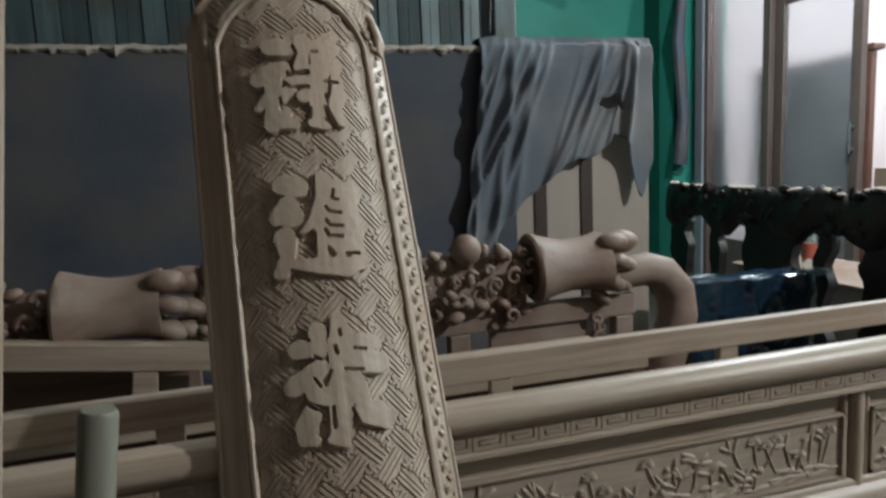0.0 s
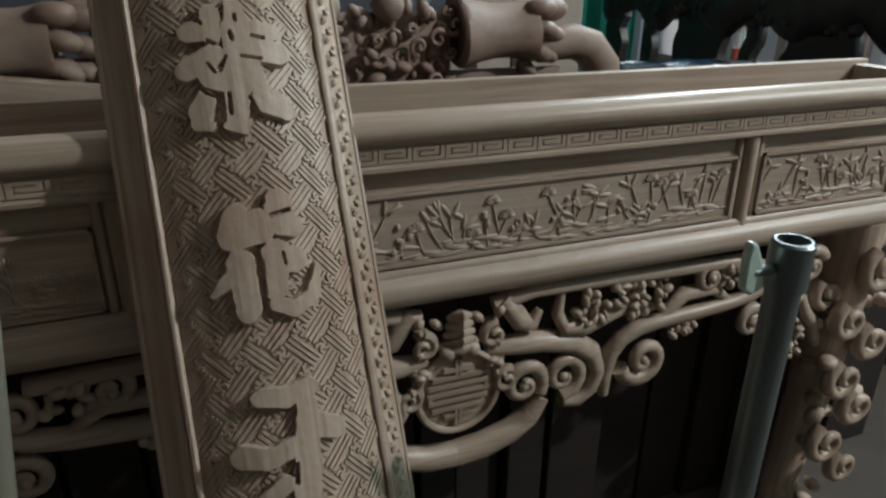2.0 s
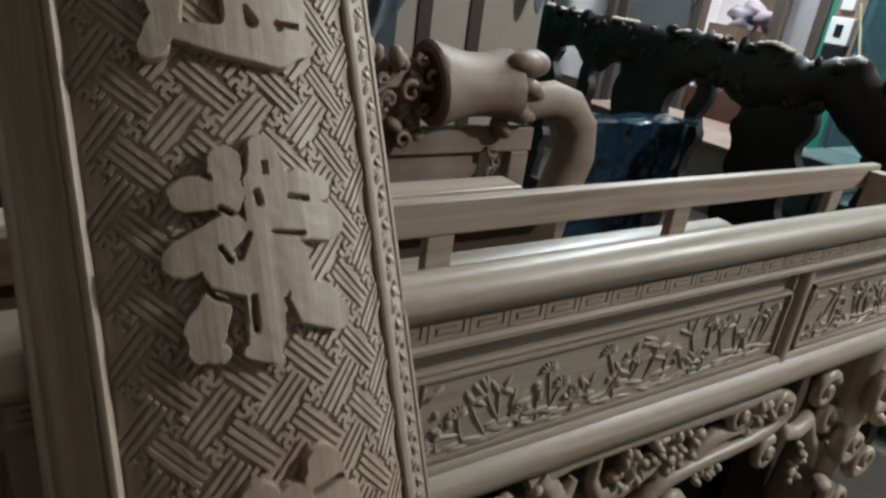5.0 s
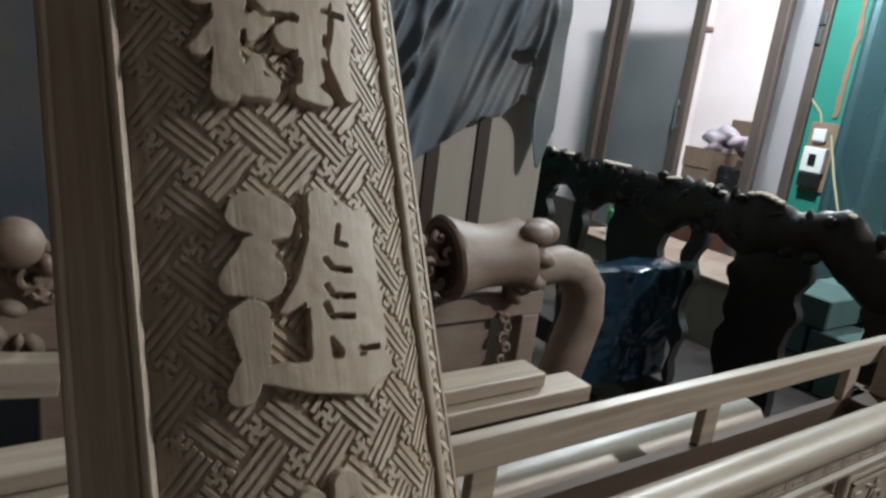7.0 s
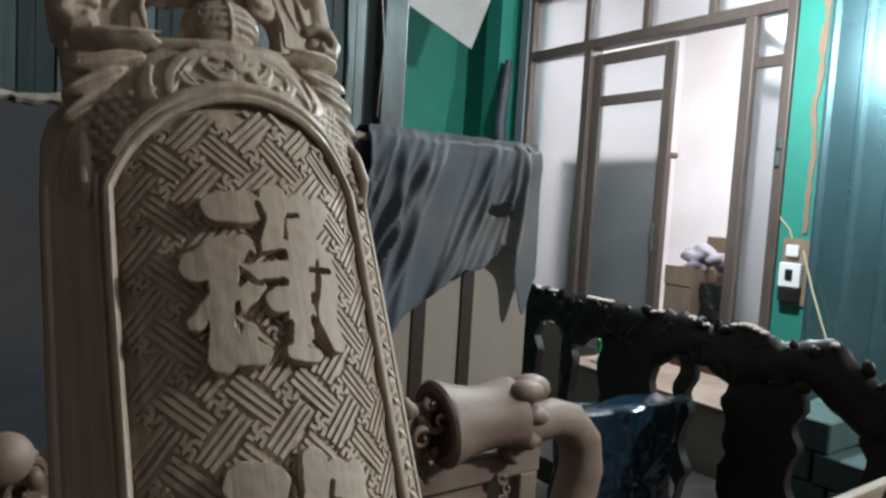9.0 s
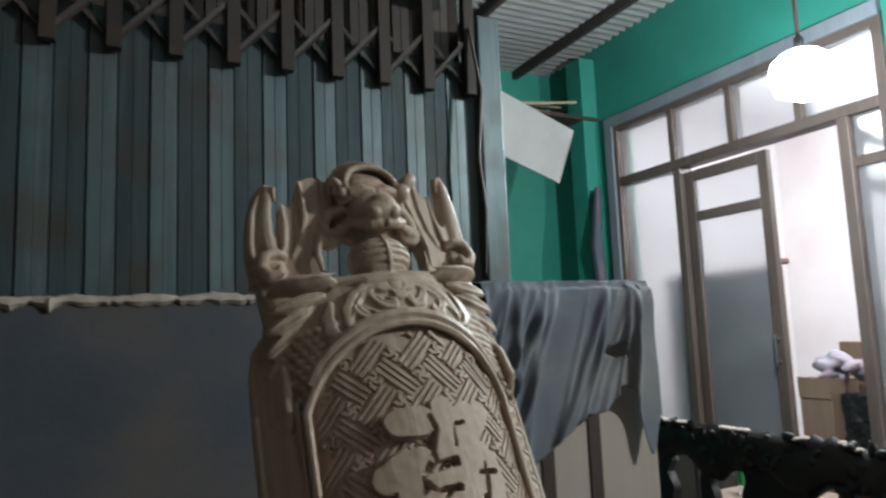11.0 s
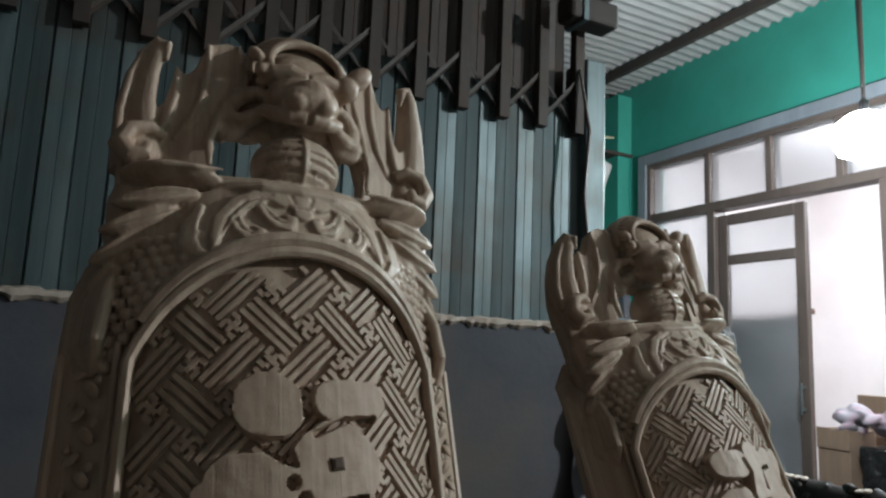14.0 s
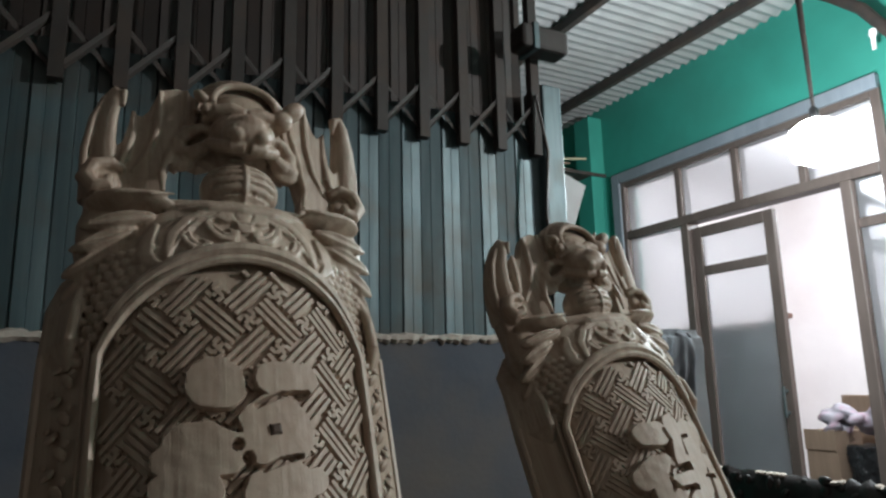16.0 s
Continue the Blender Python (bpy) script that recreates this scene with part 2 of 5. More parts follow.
# ---- the setting ----
structure("floor", boxes((-4, 7, -4, 6, -0.1, 0)), FLOOR, "dusty grey cement workshop floor", "floor")
WX = 3.65
structure("wall_east", boxes((WX, WX + 0.2, 4.74, 5.6, 0, 4.2), (WX, WX + 0.2, 2.47, 4.74, 3.24, 4.2), (WX, WX + 0.2, -4, 2.47, 0, 4.2)), GREEN, "green painted plaster wall with a wide glazed door", "wall")
structure("wall_north", boxes((-4, WX + 0.2, 5.6, 5.8, 0, 4.2)), GREEN, "green painted plaster wall behind the steel gate", "wall")
structure("wall_west", boxes((-4.2, -4, -4, 5.8, 0, 4.2)), CEMENT, "bare grey-brown cement wall", "wall")
structure("wall_south", boxes((-4, WX, -4.2, -4, 0, 4.2)), CEMENT, "bare grey-brown cement wall", "wall")
structure("pillar", boxes((WX - 0.16, WX - 0.002, 4.92, 5.12, 0, 3.9)), GREEN, "green painted plaster pillar beside the door", "pillar")


def corrugated(x0, x1, y0, y1, z, pitch, depth):
    bm = bmesh.new()
    n = int((y1 - y0) / pitch * 8)
    rows = []
    for i in range(n + 1):
        y = y0 + (y1 - y0) * i / n
        h = depth * math.sin(2 * math.pi * (y - y0) / pitch)
        rows.append((bm.verts.new((x0, y, z + h)), bm.verts.new((x1, y, z + h))))
    for a, b in zip(rows, rows[1:]):
        bm.faces.new((a[0], a[1], b[1], b[0]))
    geo = bmesh.ops.extrude_face_region(bm, geom=bm.faces[:])
    for v in geo["geom"]:
        if isinstance(v, bmesh.types.BMVert):
            v.co.z += 0.004
    return bm


structure("ceiling", corrugated(-4.2, WX + 0.2, -4.2, 5.8, 4.0, 0.09, 0.012), ROOFING, "pale corrugated metal roof sheets", "ceiling", smooth=True)
for x in (3.22, 2.3, 1.3, 0.3, -0.7, -1.7):
    structure("purlin", boxes((x, x + 0.05, -4, 5.6, 3.91, 3.985)), RUST, "dark steel roof purlin under the roof sheets", "beam", bevel=0.004)

# the room behind the door
structure("room_wall_east", boxes((6.6, 6.8, 1.0, 5.8, 0, 3.6)), WALL, "stained whitewashed wall of the room behind the door", "wall")
structure("room_wall_north", boxes((WX + 0.2, 6.6, 5.4, 5.6, 0, 3.6)), WALL, "whitewashed wall of the room behind the door", "wall")
structure("room_wall_south", boxes((WX + 0.2, 6.6, 0.8, 1.0, 0, 3.6)), WALL, "whitewashed wall of the room behind the door", "wall")
structure("room_lining", boxes((WX + 0.2, WX + 0.22, 1.0, 2.47, 0, 3.6), (WX + 0.2, WX + 0.22, 4.74, 5.4, 0, 3.6), (WX + 0.2, WX + 0.22, 2.47, 4.74, 3.24, 3.6)), WALL, "whitewashed inner face of the door wall", "wall")
structure("room_ceiling", boxes((WX + 0.2, 6.8, 0.8, 5.6, 3.6, 3.7)), WALL, "white ceiling of the room behind the door", "ceiling")

# ---- glazed door ----
door = thing("door_1", "brown wooden glazed double door with transom, one leaf open", "door", pose(WX, 0, 0), kind="structure")
fx0, fx1 = -0.03, 0.10
part("door_frame", boxes((fx0, fx1, 4.66, 4.74, 0, 3.24), (fx0, fx1, 2.47, 2.53, 0, 3.24), (fx0, fx1, 2.53, 4.66, 3.17, 3.24), (fx0, fx1, 2.53, 4.66, 2.70, 2.77),
                         (fx0, fx1, 4.00, 4.07, 0, 2.70), (fx0, fx1, 2.71, 2.78, 0, 2.70)), FRAME, door, bevel=0.006)
part("architrave", boxes((-0.05, -0.003, 4.70, 4.79, 0, 3.30), (-0.05, -0.003, 2.47, 4.70, 3.21, 3.30)), BLUE_GREY, door, "grey-blue painted trim", bevel=0.004)
for y in (4.07, 3.53, 3.02):
    part("mullion", boxes((fx0 + 0.01, fx1 - 0.01, y - 0.025, y + 0.025, 2.77, 3.17)), FRAME, door, bevel=0.005)
for y0, y1 in ((4.095, 4.66), (3.555, 4.045), (3.045, 3.505), (2.53, 2.995)):
    part("transom_pane", boxes((0.02, 0.026, y0, y1, 2.77, 3.17)), FROST, door)
part("side_pane", boxes((0.02, 0.026, 4.07, 4.66, 0.6, 2.70)), FROST, door)
part("side_panel", boxes((0.01, 0.035, 4.07, 4.66, 0, 0.6)), FRAME, door)
part("side_pane", boxes((0.02, 0.026, 2.53, 2.71, 0.6, 2.4), (0.02, 0.026, 2.53, 2.71, 2.46, 2.70)), FROST, door)
part("side_bar", boxes((0.0, 0.05, 2.53, 2.71, 2.40, 2.46), (0.0, 0.05, 2.53, 2.71, 0, 0.6)), FRAME, door)


def door_leaf(parent, m):
    leaf = new("door_leaf")
    leaf.parent, leaf.matrix_basis = parent, m
    w, h = 0.70, 2.66
    part("leaf_frame", boxes((0, 0.045, 0, 0.075, 0.01, h), (0, 0.045, w - 0.075, w, 0.01, h), (0, 0.045, 0.075, w - 0.075, h - 0.08, h), (0, 0.045, 0.075, w - 0.075, 2.28, 2.35),
                             (0, 0.045, 0.075, w - 0.075, 0.01, 0.5)), FRAME, leaf, bevel=0.005)
    part("leaf_pane", boxes((0.02, 0.026, 0.075, w - 0.075, 2.35, h - 0.08)), FROST, leaf)
    part("leaf_pane", boxes((0.02, 0.026, 0.075, w - 0.075, 0.5, 2.28)), FROST, leaf)
    bm = bmesh.new()
    tube(bm, [(-0.035, 0.04, 1.25), (-0.035, 0.04, 1.45)], 0.009, 8)
    box(bm, -0.03, 0.0, 0.032, 0.048, 1.27, 1.29)
    box(bm, -0.03, 0.0, 0.032, 0.048, 1.41, 1.43)
    part("handle", bm, GALV, leaf, "steel pull handle")
    return leaf


door_leaf(door, pose(0.01, 3.29, 0))
door_leaf(door, pose(0.06, 2.77, 0, 0, 0, -88))

# ---- steel folding gate ----
GY = 2.06
gate = thing("folding_gate", "teal sheet-steel folding gate with dark rusty lattice top", "gate", kind="structure")


def folded_sheet(x0, x1, z0, z1, y, pitch, depth):
    bm = bmesh.new()
    prof, x = [], x0
    while x < x1:
        for fx, fy in ((0, 0), (0.20, 0.15), (0.21, 0.26), (0.22, 0.17), (0.43, 0.32), (0.44, 0.9), (0.46, 0.9), (0.47, 0.60), (0.68, 0.36), (0.69, 0.50), (0.70, 0.34), (0.95, 0.06), (0.96, 0.8), (0.98, 0.8)):
            if x + fx * pitch <= x1:
                prof.append((x + fx * pitch, y + depth * fy))
        x += pitch
    rows = [(bm.verts.new((a, b, z0)), bm.verts.new((a, b, z1))) for a, b in prof]
    for a, b in zip(rows, rows[1:]):
        bm.faces.new((a[0], a[1], b[1], b[0]))
    geo = bmesh.ops.extrude_face_region(bm, geom=bm.faces[:])
    for v in geo["geom"]:
        if isinstance(v, bmesh.types.BMVert):
            v.co.y += 0.003
    return bm


part("sheet", folded_sheet(-3.0, 0.825, 0.05, 2.36, GY, 0.132, 0.014), STEEL, gate)
part("upper_sheet", folded_sheet(-3.0, 0.80, 2.30, 3.6, GY + 0.08, 0.132, 0.02), RUST, gate)
part("end_post", boxes((0.79, 0.865, GY - 0.03, GY + 0.08, 0, 2.50)), STEEL, gate, bevel=0.005)
part("top_rail", boxes((-3.0, 0.95, GY - 0.06, GY + 0.0, 2.86, 2.93)), RUST, gate, bevel=0.004)
for i in range(28):
    x = 0.76 - i * 0.134
    part("channel", boxes((x - 0.016, x + 0.016, GY - 0.035, GY - 0.005, 2.25, 2.86)), RUST, gate)
    for s in (-1, 1):
        bm = bmesh.new()
        tube(bm, [(x - 0.067 - s * 0.067, GY - 0.02 - 0.006 * s, 2.27), (x - 0.067 + s * 0.067, GY - 0.02 - 0.006 * s, 2.42)], 0.010, 4, 0.35)
        part("strap", bm, RUST, gate)

# ---- covered board ----
board = thing("covered_cabinet", "long grey-blue board front with sawdust on its top edge", "cabinet")
part("front", boxes((-1.8, 0.80, 1.915, 1.945, 0.05, 1.655)), BOARD, board, bevel=0.004)
bm = bmesh.new()
rows = []
for i in range(420):
    x = -1.8 + 3.07 * i / 419
    h = 0.016 + 0.007 * noise.noise((x * 14, 0, 0)) + 0.005 * noise.noise((x * 60, 2, 0))
    d = 0.006 * noise.noise((x * 30, 5, 0)) + 0.004 * noise.noise((x * 90, 5, 3))
    rows.append([bm.verts.new((x, y, z)) for y, z in ((1.912 + d, 1.648 + 2 * d), (1.904 + d, 1.656 + d), (1.908 + d, 1.655 + h * 0.7), (1.93, 1.655 + h), (1.98, 1.655 + h * 0.8), (2.0, 1.656))])
for a, b in zip(rows, rows[1:]):
    for k in range(5):
        bm.faces.new((a[k], a[k + 1], b[k + 1], b[k]))
    bm.faces.new((a[5], a[0], b[0], b[5]))
part("top_edge", bm, DUST, board, "uneven sawdust along the top edge", smooth=True)
part("panel", boxes((0.80, 1.275, 1.93, 2.0, 0.05, 1.655)), PALE, board, "pale side panel", bevel=0.003)
for x in (0.885, 1.045):
    part("strip", boxes((x - 0.02, x + 0.02, 1.924, 1.93, 0.05, 1.655)), DARK_STRIP, board, "dark brown strip")

# ---- draped cloth ----
def draped_cloth():
    """Cloth over the cabinet's top: a short back fall, then folds down the front with a ragged hem."""
    bm = bmesh.new()
    nx, nz, x0, x1 = 170, 48, 0.58, 1.262
    rng = random.Random(4)
    folds = [(rng.uniform(x0, x1), rng.uniform(0.007, 0.018), rng.uniform(0.006, 0.020), rng.uniform(-0.30, -0.02)) for _ in range(30)]
    grid = {}
    for i in range(nx + 1):
        fx = i / nx
        x = x0 + (x1 - x0) * fx
        hem = 0.67 - 0.26 * max(0, min(1, (x - 0.61) / 0.27)) - 0.05 * max(0, min(1, (x - 0.88) / 0.15)) + 0.010 * math.sin(31 * x) + 0.14 * math.exp(-((x - 1.215) / 0.032) ** 2) - 0.06 * math.exp(-((x - 1.115) / 0.05) ** 2)
        xt = x
        for j in range(nz + 1):
            f = j / nz
            d = f * hem
            x = xt + 0.085 * (1 - fx) * (1 - f) + 0.03 * (1 - fx)
            y = 1.898 - 0.012 * min(1, d / 0.06)
            for c, w, a, s in folds:
                y -= a * math.exp(-((x - c - s * d * 2.2) / w) ** 2) * min(1, d / 0.1)
            y -= 0.012 * noise.noise((x * 9, d * 5, 1.3)) * min(1, d / 0.1)
            z = 1.692 - d + 0.006 * noise.noise((x * 25, 0, 3))
            if d < 0.02:
                y += 0.012
            grid[i, j] = bm.verts.new((x, y, z))
        x = xt + 0.115 * (1 - fx)
        grid[i, -1] = bm.verts.new((x, 1.96, 1.695 + 0.006 * noise.noise((x * 25, 0, 3))))
        grid[i, -2] = bm.verts.new((x, 2.012, 1.66))
    for i in range(nx):
        for j in range(-2, nz):
            x, d = x0 + (x1 - x0) * (i + 0.5) / nx, j / nz
            if ((x - 1.10 - 0.35 * (d - 0.62)) / 0.03) ** 2 + ((d - 0.62) / 0.10) ** 2 < 1:
                continue
            bm.faces.new((grid[i, j], grid[i + 1, j], grid[i + 1, j + 1], grid[i, j + 1]))
    for v in [v for v in bm.verts if not v.link_faces]:
        bm.verts.remove(v)
    return bm


cloth = part("draped_cloth", draped_cloth(), CLOTH, smooth=True)
tagged(cloth, "torn dusty blue-grey cloth draped over the cabinet top", "cloth")
mod = cloth.modifiers.new("thick", "SOLIDIFY")
mod.thickness = 0.003

# ---- altar table ----
TY = 0.775
MID = 0.371
table = thing("altar_table", "unfinished carved wooden altar table without its top", "table", pose(0, TY, 0))
TX0, TX1 = -0.53, 1.275
bm = bmesh.new()
sweep_x(bm, [(0.030, 1.030), (0.022, 1.038), (0.010, 1.041), (-0.002, 1.038), (-0.012, 1.030), (-0.017, 1.019), (-0.014, 1.008), (-0.006, 1.000), (-0.002, 0.997), (-0.002, 0.974), (-0.008, 0.971), (-0.008, 0.966), (0.0, 0.962), (0.030, 0.962)], TX0 - 0.015, TX1 + 0.015, 40)
part("top_moulding", bm, RAW_X, table, "rounded top moulding polished pale", smooth=True)
part("frieze_back", boxes((TX0, TX1, 0.012, 0.030, 0.80, 0.962)), RAW_X, table)
bm = bmesh.new()
sweep_x(bm, [(0.05, 0.822), (0.0, 0.822), (-0.004, 0.818), (-0.004, 0.812), (-0.012, 0.806), (-0.019, 0.795), (-0.019, 0.782), (-0.012, 0.770), (-0.002, 0.764), (0.05, 0.764)], TX0, TX1, 30)
part("lower_rail", bm, RAW_X, table, smooth=True)


def key_fret(x0, x1, z0, z1):
    """A running Greek key, raised 2 mm."""
    bm = bmesh.new()
    w, h = 0.046, z1 - z0
    x, k = x0, 0
    while x + w < x1:
        for a, b, c, d in ((0, 0.96, 0, 0.27 * h), (0, 0.14, 0.27 * h, h), (0.14, 0.78, 0.75 * h, h), (0.64, 0.78, 0.38 * h, 0.75 * h), (0.21, 0.64, 0.38 * h, 0.65 * h), (0.84, 0.96, 0.27 * h, h)):
            box(bm, x + a * w, x + b * w, -0.0042, -0.001, z0 + c, z0 + d)
        x += w
    return bm


part("key_fret", key_fret(TX0, TX1, 0.976, 0.995), RAW_X, table, "carved running key pattern")
for x in (-0.06, 0.885):
    for dx, r in ((-0.022, 0.006), (0.0, 0.014), (0.022, 0.006)):
        bm = bmesh.new()
        tube(bm, [(x + dx, 0.008, 0.800), (x + dx, 0.010, 0.963)], r, 12)
        part("post", bm, RAW_Z, table, smooth=True)


def relief_panel(x0, x1, z0, z1, seed, flowers):
    """A sunk panel with a lotus pond or blossom relief: stems, leaves, petals and ground swells."""
    rng = random.Random(seed)
    bm = bmesh.new()
    box(bm, x0, x1, 0.004, 0.014, z0, z1)
    for a, b, c, d in ((x0, x1, z0, z0 + 0.004), (x0, x1, z1 - 0.004, z1), (x0, x0 + 0.004, z0, z1), (x1 - 0.004, x1, z0, z1)):
        box(bm, a, b, -0.001, 0.006, c, d)
    w, h = x1 - x0, z1 - z0
    n = int(w / 0.017)
    for i in range(n):
        x = x0 + 0.018 + (w - 0.036) * (i + 0.5) / n + rng.uniform(-0.008, 0.008)
        z = z0 + h * rng.uniform(0.22, 0.80)
        lean = rng.uniform(-0.03, 0.03)
        tube(bm, [(x + lean, 0.005, max(z0 + 0.010, z - h * 0.45)), (x + lean * 0.4, 0.003, z - h * 0.2), (x, 0.003, z)], [0.0022, 0.0016, 0.0012], 5)
        kind = rng.random()
        if kind < flowers:
            for k in range(7):
                a = math.pi * (0.05 + 0.9 * k / 6)
                ball(bm, (x + 0.007 * math.cos(a), 0.003, z + 0.007 * math.sin(a)), (0.0065, 0.0032, 0.0024), (0, -math.degrees(a), 0), 7, 5)
        elif kind < flowers + 0.4:
            for k in range(3):
                a = rng.uniform(-0.6, 3.7)
                ball(bm, (x + 0.011 * math.cos(a), 0.004, z + 0.008 * math.sin(a)), (0.014, 0.003, 0.0036), (0, -math.degrees(a) + rng.uniform(-30, 30), 0), 8, 5)
        else:
            for k in range(4):
                ball(bm, (x + rng.uniform(-0.012, 0.012), 0.004, z + rng.uniform(-0.014, 0.012)), (rng.uniform(0.004, 0.009), 0.004, rng.uniform(0.0025, 0.0055)), (0, rng.uniform(0, 180), 0), 7, 5)
        for k in range(2):
            ball(bm, (x + rng.uniform(-0.02, 0.02), 0.0045, z0 + rng.uniform(0.006, 0.030)), (rng.uniform(0.010, 0.024), 0.0032, rng.uniform(0.002, 0.0045)), (0, rng.uniform(-15, 15), 0), 8, 5)
    return bm


part("relief_panel", relief_panel(-0.03, 0.858, 0.826, 0.932, 3, 0.3), RAW_X, table, "sunk panel carved with lotus and cranes", smooth=True)
part("relief_panel", relief_panel(0.912, 1.235, 0.826, 0.932, 8, 0.45), RAW_X, table, "small sunk panel carved with blossom", smooth=True)
part("relief_panel", relief_panel(-0.50, -0.09, 0.826, 0.932, 5, 0.45), RAW_X, table, "small sunk panel carved with blossom", smooth=True)
part("back_rail", boxes((TX0, TX1 + 0.01, 0.140, 0.158, 1.012, 1.054)), RAW_X, table, bevel=0.002)
# rear rail: shade between the rails painted as dark brown
part("back_lower_rail", boxes((TX0, TX1, 0.142, 0.157, 0.80, 0.95)), SHADED_WOOD, table)
for x in (-0.40, -0.12, 0.35, 0.76, 1.17):
    part("stub_post", boxes((x - 0.018, x + 0.018, 0.142, 0.157, 0.95, 1.012)), RAW_X, table, bevel=0.002)
part("end_rail", boxes((TX1 - 0.03, TX1, 0.030, 0.140, 0.95, 1.046)), RAW_X, table, bevel=0.003)
part("end_rail", boxes((TX0, TX0 + 0.03, 0.030, 0.140, 0.95, 1.046)), RAW_X, table, bevel=0.003)
for x in (TX0 + 0.06, TX1 - 0.06):
    bm = bmesh.new()
    tube(bm, [(x, 0.04, 0.77), (x, 0.03, 0.6), (x + 0.01, 0.05, 0.35), (x, 0.06, 0.12), (x, 0.03, 0.0)], [0.06, 0.05, 0.045, 0.04, 0.06], 12)
    rng = random.Random(6)
    out = 1 if x > MID else -1
    for k in range(26):
        z = rng.uniform(0.05, 0.74)
        wide = 0.06 + 0.07 * math.exp(-((z - 0.30) / 0.2) ** 2)
        ball(bm, (x + out * rng.uniform(-0.06, wide), rng.uniform(-0.02, 0.03), z), (rng.uniform(0.010, 0.028), 0.02, rng.uniform(0.008, 0.018)), (0, rng.uniform(0, 180), 0), 9, 6)
    for cx, cz, r in ((0.02, 0.68, 0.035), (-0.03, 0.58, 0.03), (0.05, 0.52, 0.032), (0.0, 0.44, 0.035), (0.06, 0.36, 0.034), (0.0, 0.28, 0.036), (0.07, 0.20, 0.03)):
        tube(bm, spiral(x + out * cx, cz, r * 1.3, 0.006, out * 1.4, 2.0, -0.022, 20, 0.014), [0.0155 - 0.009 * i / 20 for i in range(21)], 10)
    part("leg", bm, RAW_Z, table, "leg carved with curling scrolls", smooth=True)
    part("back_leg", boxes((x - 0.035, x + 0.035, 0.10, 0.16, 0, 0.95)), SHADED_WOOD, table, bevel=0.003)


# apron carving, mirrored about the middle of the table
def apron_side(sx):
    bm = bmesh.new()
    X = lambda x: MID + sx * (x - MID)
    def tb(pts, r, y=0.012, flat=0.8):
        tube(bm, [(X(a), y + (c[0] if c else 0), b) for a, b, *c in pts], r, 12, flat)
    def sc(cx, cz, r0, turns, start, rad, y=0.010):
        pts = spiral(cx, cz, r0, 0.006, turns, start, y, 22, 0.010)
        tube(bm, [(X(a), b, c) for a, b, c in pts], [rad * (1 - 0.55 * i / 22) for i in range(23)], 10)
        ball(bm, (X(cx), y - 0.010, cz), (0.009, 0.007, 0.009), (0, 0, 0), 10, 7)
    tb([(0.371, 0.470), (0.42, 0.474), (0.47, 0.490), (0.505, 0.512), (0.525, 0.545)], [0.022, 0.022, 0.021, 0.019, 0.016])
    sc(0.487, 0.581, 0.040, 1.35, -0.6, 0.014)
    tb([(0.42, 0.660), (0.46, 0.658), (0.52, 0.654), (0.58, 0.640), (0.618, 0.612), (0.632, 0.575), (0.622, 0.542), (0.595, 0.522), (0.566, 0.526)], [0.010, 0.017, 0.020, 0.021, 0.021, 0.020, 0.019, 0.017, 0.014])
    sc(0.560, 0.582, 0.042, 1.3, -1.5, 0.014)
    tb([(0.652, 0.520), (0.648, 0.560), (0.656, 0.600), (0.676, 0.626), (0.71, 0.640), (0.77, 0.646), (0.84, 0.648), (0.90, 0.652), (0.955, 0.660), (0.985, 0.682), (0.980, 0.712), (0.95, 0.722)], [0.012, 0.018, 0.019, 0.019, 0.018, 0.017, 0.017, 0.017, 0.016, 0.016, 0.015, 0.012])
    sc(0.722, 0.578, 0.045, 1.4, 3.4, 0.016)
    sc(0.955, 0.700, 0.024, 1.2, 1.0, 0.010)
    sc(0.962, 0.606, 0.028, 1.3, 1.2, 0.011)
    tb([(0.43, 0.735), (0.50, 0.748), (0.60, 0.746), (0.72, 0.742), (0.84, 0.738), (0.94, 0.735)], 0.013)
    tb([(0.445, 0.745), (0.478, 0.700), (0.500, 0.690), (0.512, 0.712)], [0.016, 0.020, 0.015, 0.007])
    tb([(0.552, 0.738), (0.545, 0.700), (0.558, 0.672), (0.60, 0.668), (0.66, 0.684), (0.70, 0.712)], [0.007, 0.013, 0.018, 0.019, 0.014, 0.006])
    sc(0.846, 0.715, 0.024, 1.1, 2.0, 0.010)
    tb([(0.76, 0.655), (0.80, 0.690), (0.86, 0.690), (0.90, 0.664)], [0.010, 0.014, 0.013, 0.008])
    tb([(0.985, 0.665), (1.01, 0.630), (1.05, 0.622), (1.08, 0.640), (1.10, 0.600), (1.13, 0.570), (1.15, 0.52)], [0.012, 0.014, 0.016, 0.016, 0.018, 0.018, 0.014])
    sc(1.085, 0.700, 0.035, 1.3, 0.4, 0.013)
    sc(1.150, 0.630, 0.035, 1.2, 2.2, 0.013)
    rng = random.Random(21)
    for cx, cz, w, h, k in ((0.645, 0.705, 0.06, 0.03, 26), (0.72, 0.700, 0.05, 0.028, 22), (0.90, 0.715, 0.03, 0.018, 12), (0.42, 0.700, 0.022, 0.03, 10), (0.44, 0.63, 0.02, 0.03, 9), (1.12, 0.55, 0.05, 0.05, 16), (0.80, 0.625, 0.03, 0.012, 8), (0.60, 0.690, 0.03, 0.02, 8)):
        for _ in range(k):
            ball(bm, (X(cx + rng.uniform(-w, w)), rng.uniform(-0.002, 0.014), cz + rng.uniform(-h, h)), (rng.uniform(0.006, 0.014), 0.010, rng.uniform(0.004, 0.009)), (0, rng.uniform(0, 180), 0), 8, 6)
    return bm


